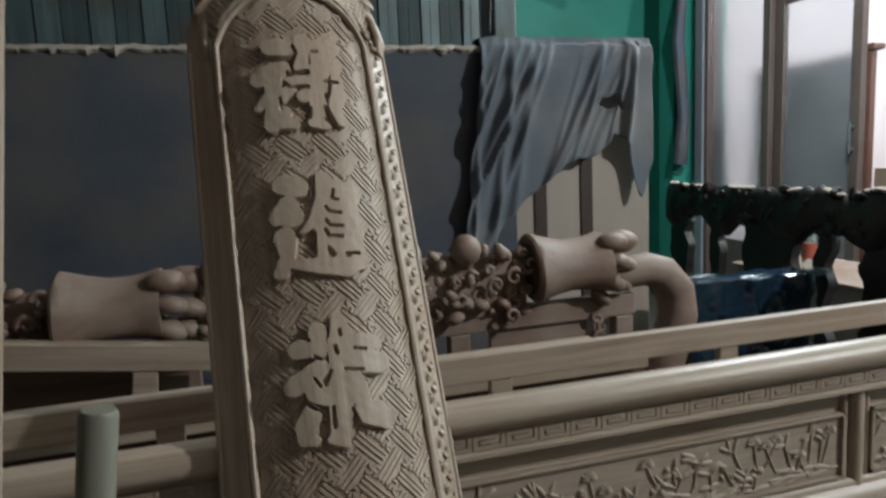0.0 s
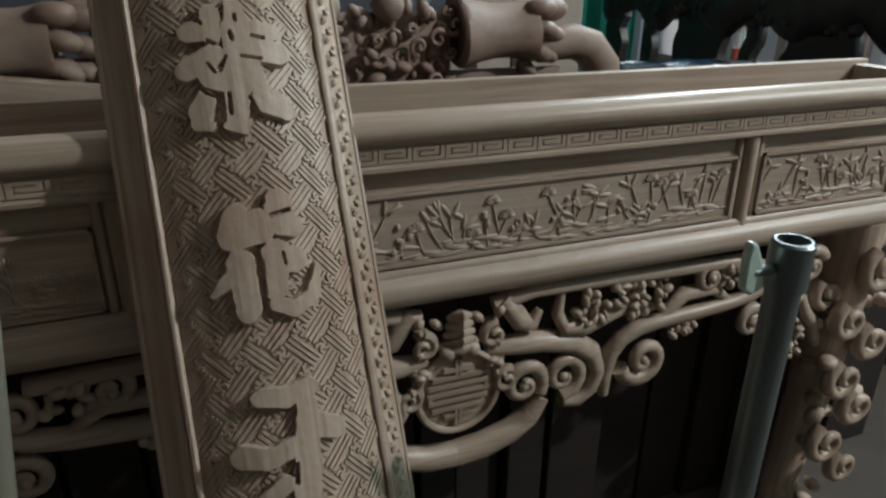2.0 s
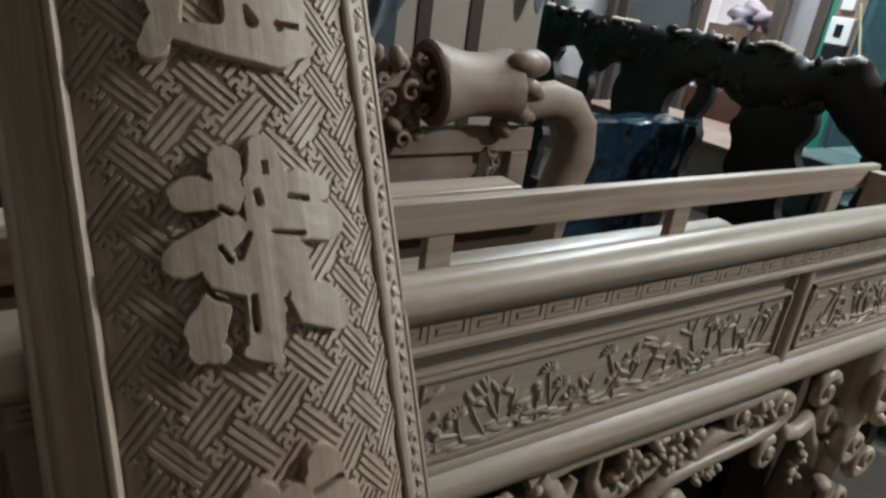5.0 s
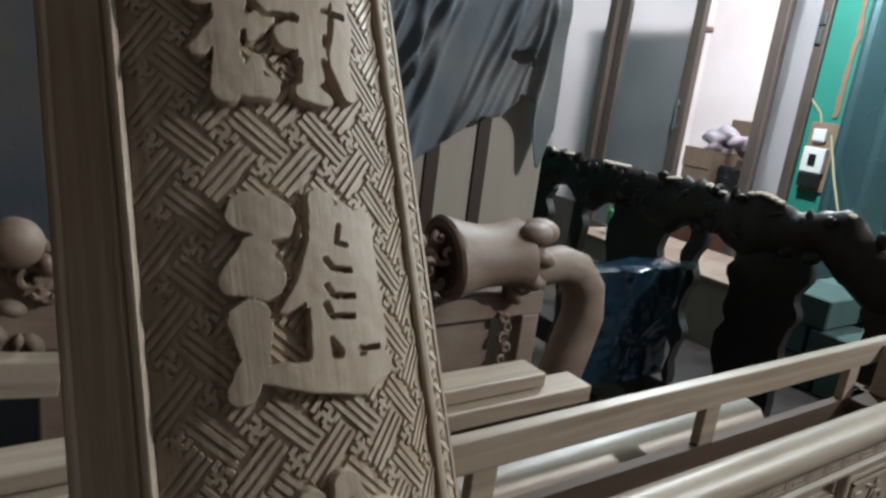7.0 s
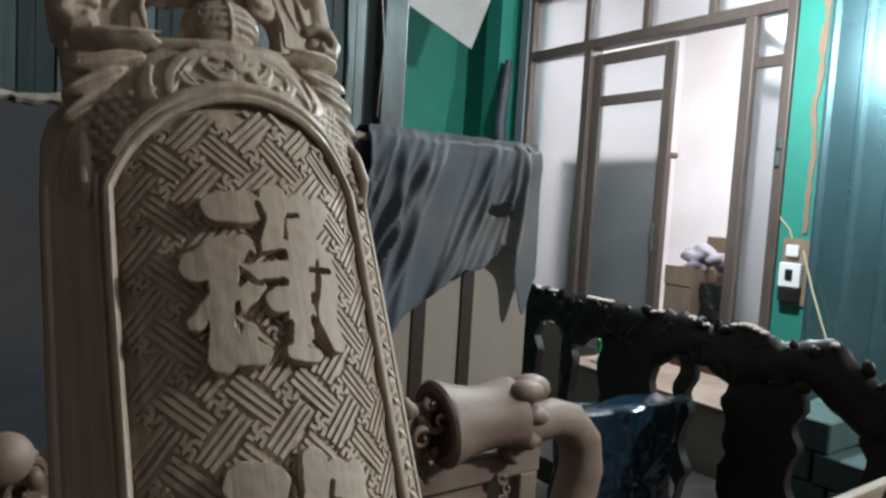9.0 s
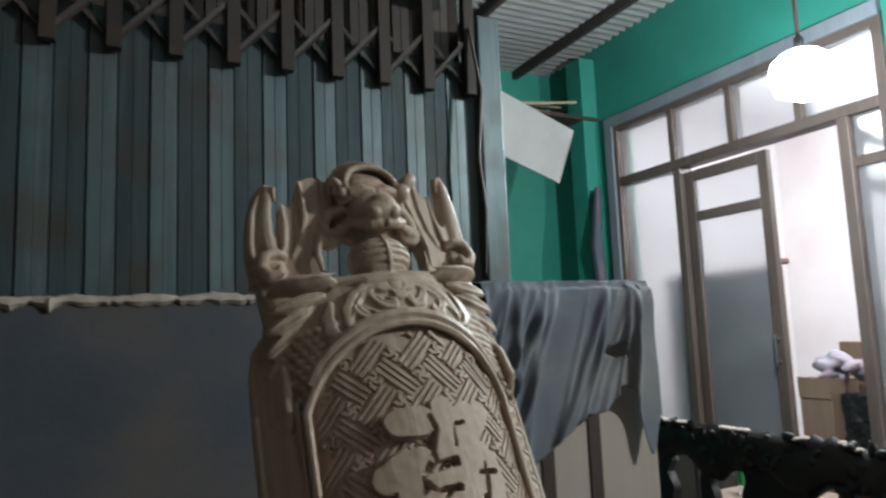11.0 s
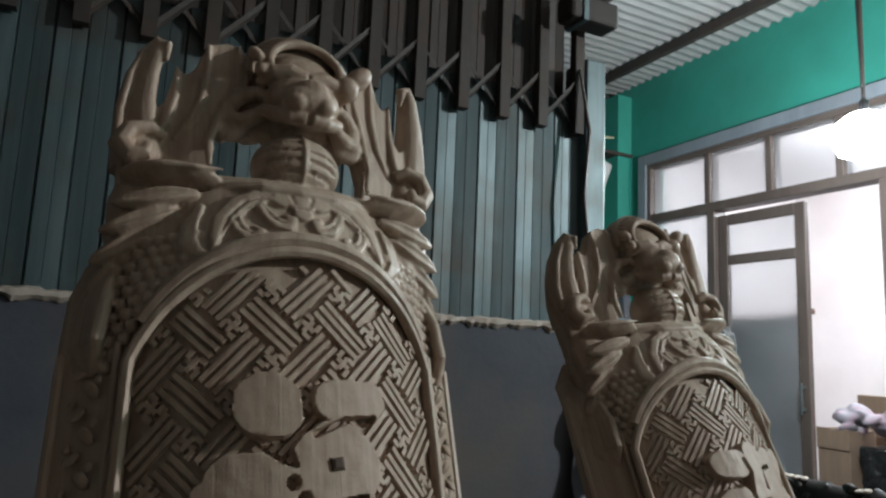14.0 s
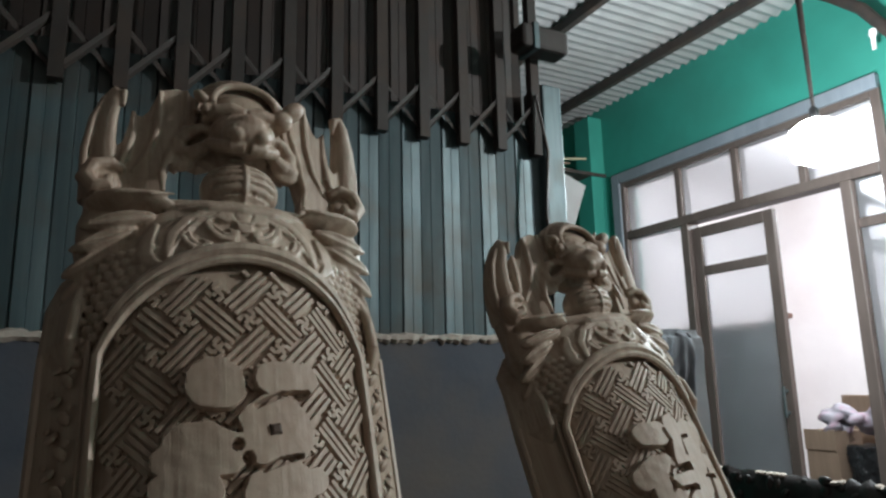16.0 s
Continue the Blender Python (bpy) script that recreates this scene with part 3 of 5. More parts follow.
part("apron_carving", apron_side(1), RAW_X, table, "pierced apron of curling scrolls", smooth=True)
part("apron_carving", apron_side(-1), RAW_X, table, "pierced apron of curling scrolls", smooth=True)
bm = bmesh.new()
tube(bm, [(MID + 0.068 * math.cos(a), 0.004, 0.597 + 0.072 * math.sin(a)) for a in np.linspace(0, 2 * math.pi, 41)], 0.006, 8)
bmesh.ops.create_cone(bm, cap_ends=True, segments=40, radius1=0.066, radius2=0.066, depth=0.014, matrix=Matrix.Translation((MID, 0.014, 0.597)) @ Matrix.Rotation(math.pi / 2, 4, "X"))
medallion = part("medallion", bm, RAW_X, table, "round medallion with a longevity sign", smooth=True)
bm = bmesh.new()
for o, w in ((-0.042, 0.024), (-0.028, 0.044), (-0.014, 0.05), (0.0, 0.052), (0.014, 0.05), (0.028, 0.044), (0.042, 0.024)):
    box(bm, MID - w, MID + w, 0.0005, 0.008, 0.597 + o - 0.0038, 0.597 + o + 0.0038)
for a, b, c, d in ((-0.006, -0.001, 0.028, 0.06), (0.001, 0.006, 0.028, 0.06), (-0.006, -0.001, -0.06, -0.028), (0.001, 0.006, -0.06, -0.028), (-0.05, -0.044, -0.014, 0.0), (0.044, 0.05, 0.0, 0.014)):
    box(bm, MID + a, MID + b, 0.0, 0.008, 0.597 + c, 0.597 + d)
part("longevity_sign", bm, RAW_X, medallion, kind="stuff")
bm = bmesh.new()
for k in range(5):
    tube(bm, [(MID - 0.030 + 0.003 * k, 0.006, 0.672 + 0.014 * k), (MID, -0.006, 0.680 + 0.014 * k), (MID + 0.030 - 0.003 * k, 0.006, 0.672 + 0.014 * k)], [0.005, 0.010, 0.005], 8)
for sx in (-1, 1):
    ball(bm, (MID + sx * 0.020, 0.0, 0.672), (0.014, 0.012, 0.012))
part("bat_carving", bm, RAW_X, table, "carved bat over the medallion", smooth=True)
for sx in (-1, 1):
    for du, z, a in ((0.058, 0.688, 1.5), (0.082, 0.600, 1.0)):
        bm = bmesh.new()
        tube(bm, spiral(MID + sx * du, z, 0.020, 0.005, sx * 1.2, a, 0.006, 16, 0.008), [0.009 - 0.004 * i / 16 for i in range(17)], 8)
        part("scroll", bm, RAW_X, table, smooth=True)
# end board takes the shade-darkened brown too
part("end_board", boxes((TX1 - 0.02, TX1, 0.13, 0.19, 0.0, 0.95)), SHADED_WOOD, table, "end board in wood darkened for shade", bevel=0.002)

# ---- pipes ----
def pipe_stand(x, y, top, mat, label, lean, clamp):
    root = thing("pipe_stand", label, "pipe", pose(x, y, 0, 0, lean, 0))
    bm = bmesh.new()
    tube(bm, [(0, 0, 0.01), (0, 0, top)], 0.0178, 24, caps=False)
    tube(bm, [(0, 0, top - 0.002), (0, 0, 0.01)], 0.0150, 24, caps=False)
    part("tube", bm, mat, root, smooth=True)
    bm = bmesh.new()
    tube(bm, [(0, 0, 0.0), (0, 0, 0.02)], 0.09, 24)
    part("foot", bm, mat, root, bevel=0.003)
    if clamp:
        bm = bmesh.new()
        for r0, r1, z0, z1 in ((0.0212, 0.0160, top - 0.050, top + 0.002),):
            for a, b in (((r0, z0), (r0, z1 - 0.003)), ((r0, z1 - 0.003), (r0 - 0.003, z1)), ((r0 - 0.003, z1), (r1, z1)), ((r1, z1), (r1, z0))):
                va = [bm.verts.new((a[0] * math.cos(t), a[0] * math.sin(t), a[1])) for t in np.linspace(0, 2 * math.pi, 28)[:-1]]
                vb = [bm.verts.new((b[0] * math.cos(t), b[0] * math.sin(t), b[1])) for t in np.linspace(0, 2 * math.pi, 28)[:-1]]
                for i in range(27):
                    bm.faces.new((va[i], va[(i + 1) % 27], vb[(i + 1) % 27], vb[i]))
        collar = part("collar", bm, mat, root, smooth=True)
        bm = bmesh.new()
        tube(bm, [(-0.024, 0, top - 0.026), (-0.048, 0, top - 0.026)], 0.006, 10)
        part("screw", bm, GALV, collar)
        bm = bmesh.new()
        rows = [(-0.048, -0.050), (-0.032, -0.044), (-0.040, -0.014), (-0.050, 0.006), (-0.059, 0.009), (-0.061, -0.012), (-0.059, -0.042)]
        a = [bm.verts.new((x, -0.005, top + z)) for x, z in rows]
        b = [bm.verts.new((x, 0.005, top + z)) for x, z in rows]
        bm.faces.new(a)
        bm.faces.new(b)
        for k in range(len(rows)):
            bm.faces.new((a[k], a[(k + 1) % len(rows)], b[(k + 1) % len(rows)], b[k]))
        part("wing_knob", bm, MINT, collar, "pale mint wing knob", bevel=0.003)
    return root


bm = bmesh.new()
tube(bm, [(0, 0, 0), (0, 0, 1.177), (0, 0, 1.181)], [0.0145, 0.0145, 0.0125], 20)
pole = part("round_pole", bm, CREAM_PIPE, smooth=True)
pole.matrix_basis = pose(-0.281, 0.55, 0, 0, 7.8, 0)
tagged(pole, "worn cream-coloured round pole standing before the table", "pole")
pipe_stand(0.571, 0.41, 0.962, GALV, "grey galvanised pipe stand with a mint wing knob", 0, True)

# ---- carved panels ----
HW, RC = 0.101, 0.152
RISE = math.sqrt(RC * RC - HW * HW)


def proud(u):
    """Height of the convex face over the plane of its two fillets."""
    return math.sqrt(max(0, RC * RC - u * u)) - RISE


GROUND = 0.006


def wrap(s, v, h=0.0):
    """A point of the convex face: s along the arc, v up the panel, h over the ground of the carving."""
    a = s / RC
    return Vector(((RC - GROUND + h) * math.sin(a), v, (RC - GROUND + h) * math.cos(a) - RISE))


ARC = RC * math.asin(HW / RC)


def arch(s):
    return 0.11 * (math.sqrt(max(0.0, 1 - (s / 0.1165) ** 2)) - 1)


def relief_bar(points, faces, s0, v0, s1, v1, w, h):
    """A straight raised bar on the convex face, slightly narrower at its top."""
    d = Vector((s1 - s0, v1 - v0)).normalized()
    p = Vector((-d.y, d.x)) * w / 2
    q, e, k = p * 0.78, d * w * 0.1, len(points)
    points += [wrap(s0 + p.x, v0 + p.y, -0.001), wrap(s1 + p.x, v1 + p.y, -0.001), wrap(s1 - p.x, v1 - p.y, -0.001), wrap(s0 - p.x, v0 - p.y, -0.001)]
    points += [wrap(s0 + q.x + e.x, v0 + q.y + e.y, h), wrap(s1 + q.x - e.x, v1 + q.y - e.y, h), wrap(s1 - q.x - e.x, v1 - q.y - e.y, h), wrap(s0 - q.x + e.x, v0 - q.y + e.y, h)]
    faces.append((k + 7, k + 6, k + 5, k + 4))
    for i in range(4):
        j = (i + 1) % 4
        faces.append((k + i, k + 4 + i, k + 4 + j, k + j))


def in_field(s, v):
    return abs(s) < ARC - 0.004 and v < arch(s) - 0.003


def fret_part(low, seed, root, deep):
    """Diagonal key fret: a basket weave of groups of three long bars with small hooked crosses between."""
    rng = random.Random(seed)
    points, faces = [], []
    q, cell = 0.0029, 11.2
    hook = [(-1.9, 0, 1.9, 0), (0, -1.9, 0, 1.9), (0, 1.9, 2.3, 1.9), (1.9, 0, 1.9, -2.3), (0, -1.9, -2.3, -1.9), (-1.9, 0, -1.9, 2.3)]
    crook = [(-a, b, -c, d) for a, b, c, d in hook]
    bars = [(-7.1, o, 7.1, o) for o in (-2.0, 0, 2.0)]
    c45 = math.sqrt(0.5)
    n = int(-low / (cell * q)) + 12
    for i in range(-n, n):
        for j in range(-n, n):
            cs, cv = (i - j) * cell * q * c45, (i + j) * cell * q * c45 - 0.3
            if abs(cs) > ARC + 0.03 or cv > 0.04 or cv < low:
                continue
            h = cell / 2
            lines = bars if (i + j) % 2 == 0 else [(b, a, d, c) for a, b, c, d in bars]
            lines = lines + [(a + h, b + h, c + h, d + h) for a, b, c, d in (hook if (i + j) % 2 else crook)]
            for a, b, c, d in lines:
                k = [rng.uniform(-0.07, 0.07) for _ in range(4)]
                a, b, c, d = a + k[0], b + k[1], c + k[2], d + k[3]
                s0, v0, s1, v1 = cs + (a - b) * q * c45, cv + (a + b) * q * c45, cs + (c - d) * q * c45, cv + (c + d) * q * c45
                if not in_field((s0 + s1) / 2, (v0 + v1) / 2):
                    continue
                for _ in range(6):
                    if not in_field(s0, v0):
                        s0, v0 = s0 + (s1 - s0) * 0.15, v0 + (v1 - v0) * 0.15
                    if not in_field(s1, v1):
                        s1, v1 = s1 + (s0 - s1) * 0.15, v1 + (v0 - v1) * 0.15
                relief_bar(points, faces, s0, v0, s1, v1, 0.0041, deep + rng.uniform(-0.0005, 0.0005))
    me = bpy.data.meshes.new("fret_ground")
    me.from_pydata(points, [], faces)
    me.materials.append(RAW_Y)
    ob = new("fret_ground", me)
    ob.parent = root
    return tagged(ob, "diagonal key-fret carving in low relief", kind="stuff")


def stroke_height(gx, gy, strokes, edge):
    """1 inside brush strokes, falling to 0 over edge; a stroke is a chain of (x, y, half width) in millimetres."""
    best = np.full(gx.shape, 1e3)
    for chain in strokes:
        links = list(zip(chain, chain[1:])) or [(chain[0], chain[0])]
        for (x0, y0, r0), (x1, y1, r1) in links:
            dx, dy = x1 - x0, y1 - y0
            f = np.clip(((gx - x0) * dx + (gy - y0) * dy) / max(1e-6, dx * dx + dy * dy), 0, 1)
            best = np.minimum(best, np.hypot(gx - x0 - f * dx, gy - y0 - f * dy) - r0 - (r1 - r0) * f)
    rise = np.clip(0.5 - best / edge, 0, 1)
    return rise * rise * (3 - 2 * rise)


def character_part(strokes, cuts, root, height=0.0125):
    """A brush character in flat relief on the convex face, with knife cuts between its strokes."""
    dots = [p for chain in strokes for p in chain]
    x0, x1 = min(p[0] - p[2] for p in dots) - 3, max(p[0] + p[2] for p in dots) + 3
    y0, y1 = min(p[1] - p[2] for p in dots) - 3, max(p[1] + p[2] for p in dots) + 3
    gx, gy = np.meshgrid(np.arange(x0, x1, 0.95), np.arange(y0, y1, 0.95), indexing="ij")
    wave = np.array([[noise.noise((x * 0.11, y * 0.11, 3)) for y in gy[0]] for x in gx[:, 0]])
    rise = stroke_height(gx + 1.3 * wave, gy - 1.1 * wave, [[(x, y, r + 0.8) for x, y, r in chain] for chain in strokes], 1.5)
    rise = rise * (1 - 0.85 * stroke_height(gx, gy, cuts, 1.2))
    bm = bmesh.new()
    at = {}

    def vert(i, k):
        if (i, k) not in at:
            at[i, k] = bm.verts.new(wrap(gx[i, k] / 1000, gy[i, k] / 1000, -0.001 + (height + 0.0003 * wave[i, k]) * rise[i, k]))
        return at[i, k]

    for i in range(gx.shape[0] - 1):
        for k in range(gx.shape[1] - 1):
            if rise[i:i + 2, k:k + 2].max() > 0.002:
                bm.faces.new((vert(i, k), vert(i + 1, k), vert(i + 1, k + 1), vert(i, k + 1)))
    return part("character", bm, RAW_Y, root, "carved Chinese character in flat relief", smooth=True)


def slab_mesh(outline, h):
    """A flat-topped raised shape with rounded rim from an outline of (s, v)."""
    bm = bmesh.new()
    c = (sum(p[0] for p in outline) / len(outline), sum(p[1] for p in outline) / len(outline))
    rings = [[bm.verts.new(wrap(c[0] + (s - c[0]) * f, c[1] + (v - c[1]) * f, z)) for s, v in outline] for f, z in ((1.0, -0.002), (1.0, h - 0.002), (0.93, h), (0.5, h + 0.0008))]
    k = len(outline)
    for a, b in zip(rings, rings[1:]):
        for i in range(k):
            bm.faces.new((a[i], a[(i + 1) % k], b[(i + 1) % k], b[i]))
    bm.faces.new(rings[-1])
    return bm


def petal(cs, cv, a, b, turn, wave=0.0):
    return [(cs + a * (1 + wave * math.sin(3 * t + turn)) * math.cos(t) * math.cos(turn) - b * math.sin(t) * math.sin(turn),
             cv + a * math.cos(t) * math.sin(turn) + b * (1 + wave * math.cos(2 * t)) * math.sin(t) * math.cos(turn)) for t in np.linspace(0, 2 * math.pi, 29)[:-1]]


def plate(bm, outline, low, high):
    """A flat carved piece from an outline of (u, v), low and high giving its back and face at height v."""
    a = [bm.verts.new((u, v, low(v))) for u, v in outline]
    b = [bm.verts.new((u, v, high(v))) for u, v in outline]
    bm.faces.new(a)
    bm.faces.new(b)
    k = len(outline)
    for i in range(k):
        bm.faces.new((a[i], a[(i + 1) % k], b[(i + 1) % k], b[i]))


def dome(u, v):
    """Height of the ruff between arch and mask."""
    return proud(min(abs(u), HW)) - 0.26 * max(0.0, v - 0.010) - 2.2 * max(0.0, abs(u) - 0.055) ** 2


WING = [(0.048, 0.050), (0.057, 0.075), (0.060, 0.098), (0.052, 0.122), (0.040, 0.140), (0.036, 0.168), (0.047, 0.180), (0.056, 0.183), (0.066, 0.196), (0.070, 0.184), (0.074, 0.172), (0.079, 0.166), (0.086, 0.172),
        (0.089, 0.156), (0.092, 0.140), (0.097, 0.134), (0.106, 0.140), (0.119, 0.130), (0.121, 0.105), (0.117, 0.085), (0.116, 0.055), (0.100, 0.044), (0.070, 0.040)]
RUFF = (((0, 47, 8.0),), ((-13, 51, 7.5),), ((13, 51, 7.5),), ((0, 37, 5.5),), ((14, 52, 3), (28, 50, 5.0), (42, 42, 6.0), (52, 29, 5.5), (57, 14, 3.0), (58, 6, 1.2)), ((30, 46, 2.2), (26, 35, 3.4), (19, 26, 4.0), (11, 24, 3.6), (8, 30, 2.6), (12, 33, 1.6)),
        ((46, 38, 2.2), (44, 23, 3.4), (38, 14, 3.6), (31, 12, 3.2), (29, 18, 2.4), (33, 21, 1.4)), ((66, 40, 2.5), (72, 26, 4.6), (73, 11, 4.6), (66, 2, 3.0), (59, -1, 1.5)))
RUFF_CUT = (((20, 51, 0.7), (38, 44, 0.9), (49, 30, 0.9), (54, 14, 0.5)), ((24, 47, 0.5), (36, 40, 0.8), (46, 27, 0.7)), ((27, 42, 0.5), (23, 32, 0.8), (16, 26, 0.8), (11, 27, 0.6)), ((45, 34, 0.5), (42, 20, 0.8), (35, 15, 0.7)), ((-8, 52, 0.8), (-5, 44, 0.8)), ((8, 52, 0.8), (5, 44, 0.8)), ((-7, 40, 0.8), (0, 41, 0.8), (7, 40, 0.8)))


def ruff(bm):
    """Bulging collar over the arch with acanthus scrolls in relief."""
    mirror = tuple(tuple((-x, y, r) for x, y, r in c) for c in RUFF if len(c) > 1)
    cut2 = tuple(tuple((-x, y, r) for x, y, r in c) for c in RUFF_CUT)
    gx, gy = np.meshgrid(np.arange(-92, 92.5, 1.0), np.linspace(0, 1, 80), indexing="ij")
    for i in range(gx.shape[0]):
        u = gx[i, 0] / 1000
        low = arch(min(abs(u), 0.1160)) + 0.010
        gy[i] = 1000 * (low + (0.060 - 0.9 * u * u - low) * gy[i])
    up = stroke_height(gx, gy, [[(x, y, 1.25 * r) for x, y, r in c] for c in RUFF + mirror], 2.0) * (1 - 0.75 * stroke_height(gx, gy, RUFF_CUT + cut2, 1.4))
    top = [[bm.verts.new((x / 1000, y / 1000, dome(x / 1000, y / 1000) - 0.0010 + 0.0040 * h)) for x, y, h in zip(*row)] for row in zip(gx, gy, up)]
    back = [[bm.verts.new((v.co.x, v.co.y, -0.035)) for v in row] for row in top]
    for g in (top, back):
        for a, b in zip(g, g[1:]):
            for k in range(len(a) - 1):
                bm.faces.new((a[k], a[k + 1], b[k + 1], b[k]))
    rim = [(i, 0) for i in range(len(top))] + [(len(top) - 1, k) for k in range(1, 80)] + [(i, 79) for i in range(len(top) - 2, -1, -1)] + [(0, k) for k in range(78, 0, -1)]
    for (i, k), (m, n) in zip(rim, rim[1:] + rim[:1]):
        bm.faces.new((top[i][k], top[m][n], back[m][n], back[i][k]))


def crest_mesh():
    """Dragon mask with a ball in its mouth, winged flame ears, ruff of leaves and tassels."""
    bm = bmesh.new()
    ruff(bm)
    ball(bm, (0, 0.030, -0.037), (0.100, 0.040, 0.050), u=30, v=20)
    for sx in (-1, 1):
        ball(bm, (sx * 0.086, 0.034, -0.025), (0.035, 0.042, 0.030))
        wing_from = len(bm.verts)
        # winged ear: hollow plate with a pointed middle and a lower shoulder
        plate(bm, [(sx * u, v) for u, v in WING], lambda v: -0.026 + 0.16 * max(0, v - 0.09), lambda v: -0.004 + 0.10 * max(0, v - 0.09))
        # hooked horn at the ear's rim, its tip bent inwards
        tube(bm, [(sx * u, v, n) for u, v, n in ((0.106, 0.088, -0.012), (0.109, 0.116, -0.010), (0.110, 0.142, -0.004), (0.108, 0.164, 0.003), (0.104, 0.180, 0.010), (0.099, 0.188, 0.014), (0.0945, 0.184, 0.016), (0.0940, 0.170, 0.013))],
             [0.019, 0.017, 0.015, 0.013, 0.0105, 0.0080, 0.0055, 0.002], 16, 0.62)
        for pts, r in (([(0.120, 0.100, 0.000), (0.1205, 0.130, 0.003), (0.1165, 0.160, 0.009), (0.109, 0.180, 0.015)], (0.003, 0.0032, 0.003, 0.0015)),
                       ([(0.066, 0.196, 0.007), (0.0655, 0.175, 0.006), (0.067, 0.150, 0.003), (0.073, 0.125, 0.000), (0.084, 0.106, -0.002)], (0.0012, 0.0026, 0.0032, 0.0030, 0.0015)),
                       ([(0.086, 0.172, 0.005), (0.086, 0.146, 0.001), (0.090, 0.120, 0.001), (0.097, 0.104, -0.001)], (0.0015, 0.003, 0.0035, 0.002)),
                       ([(0.047, 0.180, 0.005), (0.047, 0.152, 0.002), (0.055, 0.124, 0.001), (0.062, 0.100, 0.002), (0.060, 0.080, 0.002)], (0.0015, 0.0026, 0.003, 0.003, 0.002)),
                       # round curl at the outer foot of the ear
                       ([(0.090, 0.106, 0.000), (0.101, 0.110, 0.006), (0.113, 0.105, 0.010), (0.118, 0.092, 0.011), (0.111, 0.081, 0.011), (0.102, 0.083, 0.011), (0.101, 0.091, 0.011)], (0.004, 0.006, 0.007, 0.0075, 0.007, 0.006, 0.004))):
            tube(bm, [(sx * u, v, n) for u, v, n in pts], list(r), 10)
        ball(bm, (sx * 0.106, 0.092, -0.002), (0.014, 0.016, 0.009), (0, 0, 0), 16, 10)
        for p in list(bm.verts)[wing_from:]:
            p.co.z += 0.014 - 0.30 * (abs(p.co.x) - 0.045) + 0.06 * (p.co.y - 0.11)
        # broad lip under the ear, a groove along its edge
        ball(bm, (sx * 0.083, 0.066, 0.004), (0.034, 0.0058, 0.018), (-14, sx * 14, sx * 4), 24, 14)
        tube(bm, [(sx * 0.052, 0.070, 0.022), (sx * 0.070, 0.068, 0.023), (sx * 0.090, 0.069, 0.018), (sx * 0.110, 0.074, 0.007)], [0.001, 0.0022, 0.0022, 0.001], 8)
        # stacked shell leaves, each with a pointed end and an incised rib
        for cu, cv, cn, hl, a in ((0.092, 0.049, 0.006, 0.028, -10), (0.100, 0.034, 0.000, 0.026, -20), (0.107, 0.018, -0.008, 0.024, -32), (0.112, 0.002, -0.017, 0.019, -44)):
            ca, sa = math.cos(radians(a)), math.sin(radians(a))
            ball(bm, (sx * cu, cv, cn), (hl, 0.0082, 0.0052), (-24, sx * 16, sx * a), 22, 12)
            for o in (-0.0042, 0.0035):
                tube(bm, [(sx * (cu + f * hl * ca - o * sa * (1 - f * f)), cv + f * hl * sa + o * ca * (1 - f * f), cn + 0.0056 * math.sqrt(1 - f * f) - 0.008 * f) for f in (-0.7, -0.35, 0.0, 0.4, 0.7, 0.97)], [0.0007, 0.0017, 0.0019, 0.0019, 0.0016, 0.0007], 7)
        ball(bm, (sx * 0.092, 0.036, -0.018), (0.026, 0.044, 0.020), (0, 0, sx * -20), 18, 12)
        # plate between head and ear, scalloped below
        plate(bm, [(sx * u, v) for u, v in ((0.018, 0.128), (0.020, 0.178), (0.036, 0.176), (0.052, 0.166), (0.062, 0.140), (0.062, 0.118), (0.055, 0.126), (0.048, 0.121), (0.040, 0.128), (0.030, 0.124))], lambda v: -0.020, lambda v: 0.002 + 0.12 * (v - 0.12))
        # drooping ear round a slit
        loop = [(0.022, 0.133, 0.026), (0.033, 0.139, 0.022), (0.044, 0.136, 0.017), (0.051, 0.127, 0.013), (0.050, 0.117, 0.012), (0.042, 0.115, 0.014), (0.033, 0.119, 0.018), (0.024, 0.126, 0.024)]
        tube(bm, [(sx * (0.022 + (u - 0.022) * (0.80 if sx > 0 else 1.05)), v, n) for u, v, n in loop], [0.004, 0.0056, 0.0064, 0.0066, 0.0070, 0.0070, 0.0062, 0.005], 10)
        ball(bm, (sx * 0.045, 0.114, 0.009), (0.011, 0.0085, 0.008), (0, 0, sx * -25), 14, 10)
        # bud-shaped horns over the brow
        big = 1.15 if sx > 0 else 0.62
        ball(bm, (sx * (0.031 + 0.011 * big), 0.162, 0.038), (0.0120 * big, 0.0072 * big, 0.0090 * big), (0, 0, sx * 40), 16, 10)
        ball(bm, (sx * 0.033, 0.150, 0.036), (0.0090 * big, 0.0090 * big, 0.0090 * big), (0, 0, 0), 14, 10)
        
        # snout: nostril, lip, brow fold
        ball(bm, (sx * 0.0100, 0.1165, 0.047), (0.0085, 0.0070, 0.0085), (0, sx * 20, sx * 12), 16, 10)
        tube(bm, [(sx * 0.002, 0.1085, 0.042), (sx * 0.013, 0.1085, 0.040), (sx * 0.024, 0.114, 0.033), (sx * 0.030, 0.122, 0.025)], [0.0056, 0.0060, 0.0056, 0.004], 10)
        tube(bm, [(sx * 0.001, 0.146, 0.042), (sx * 0.012, 0.150, 0.041), (sx * 0.024, 0.149, 0.037), (sx * 0.034, 0.143, 0.028)], [0.0050, 0.0066, 0.0066, 0.004], 10)
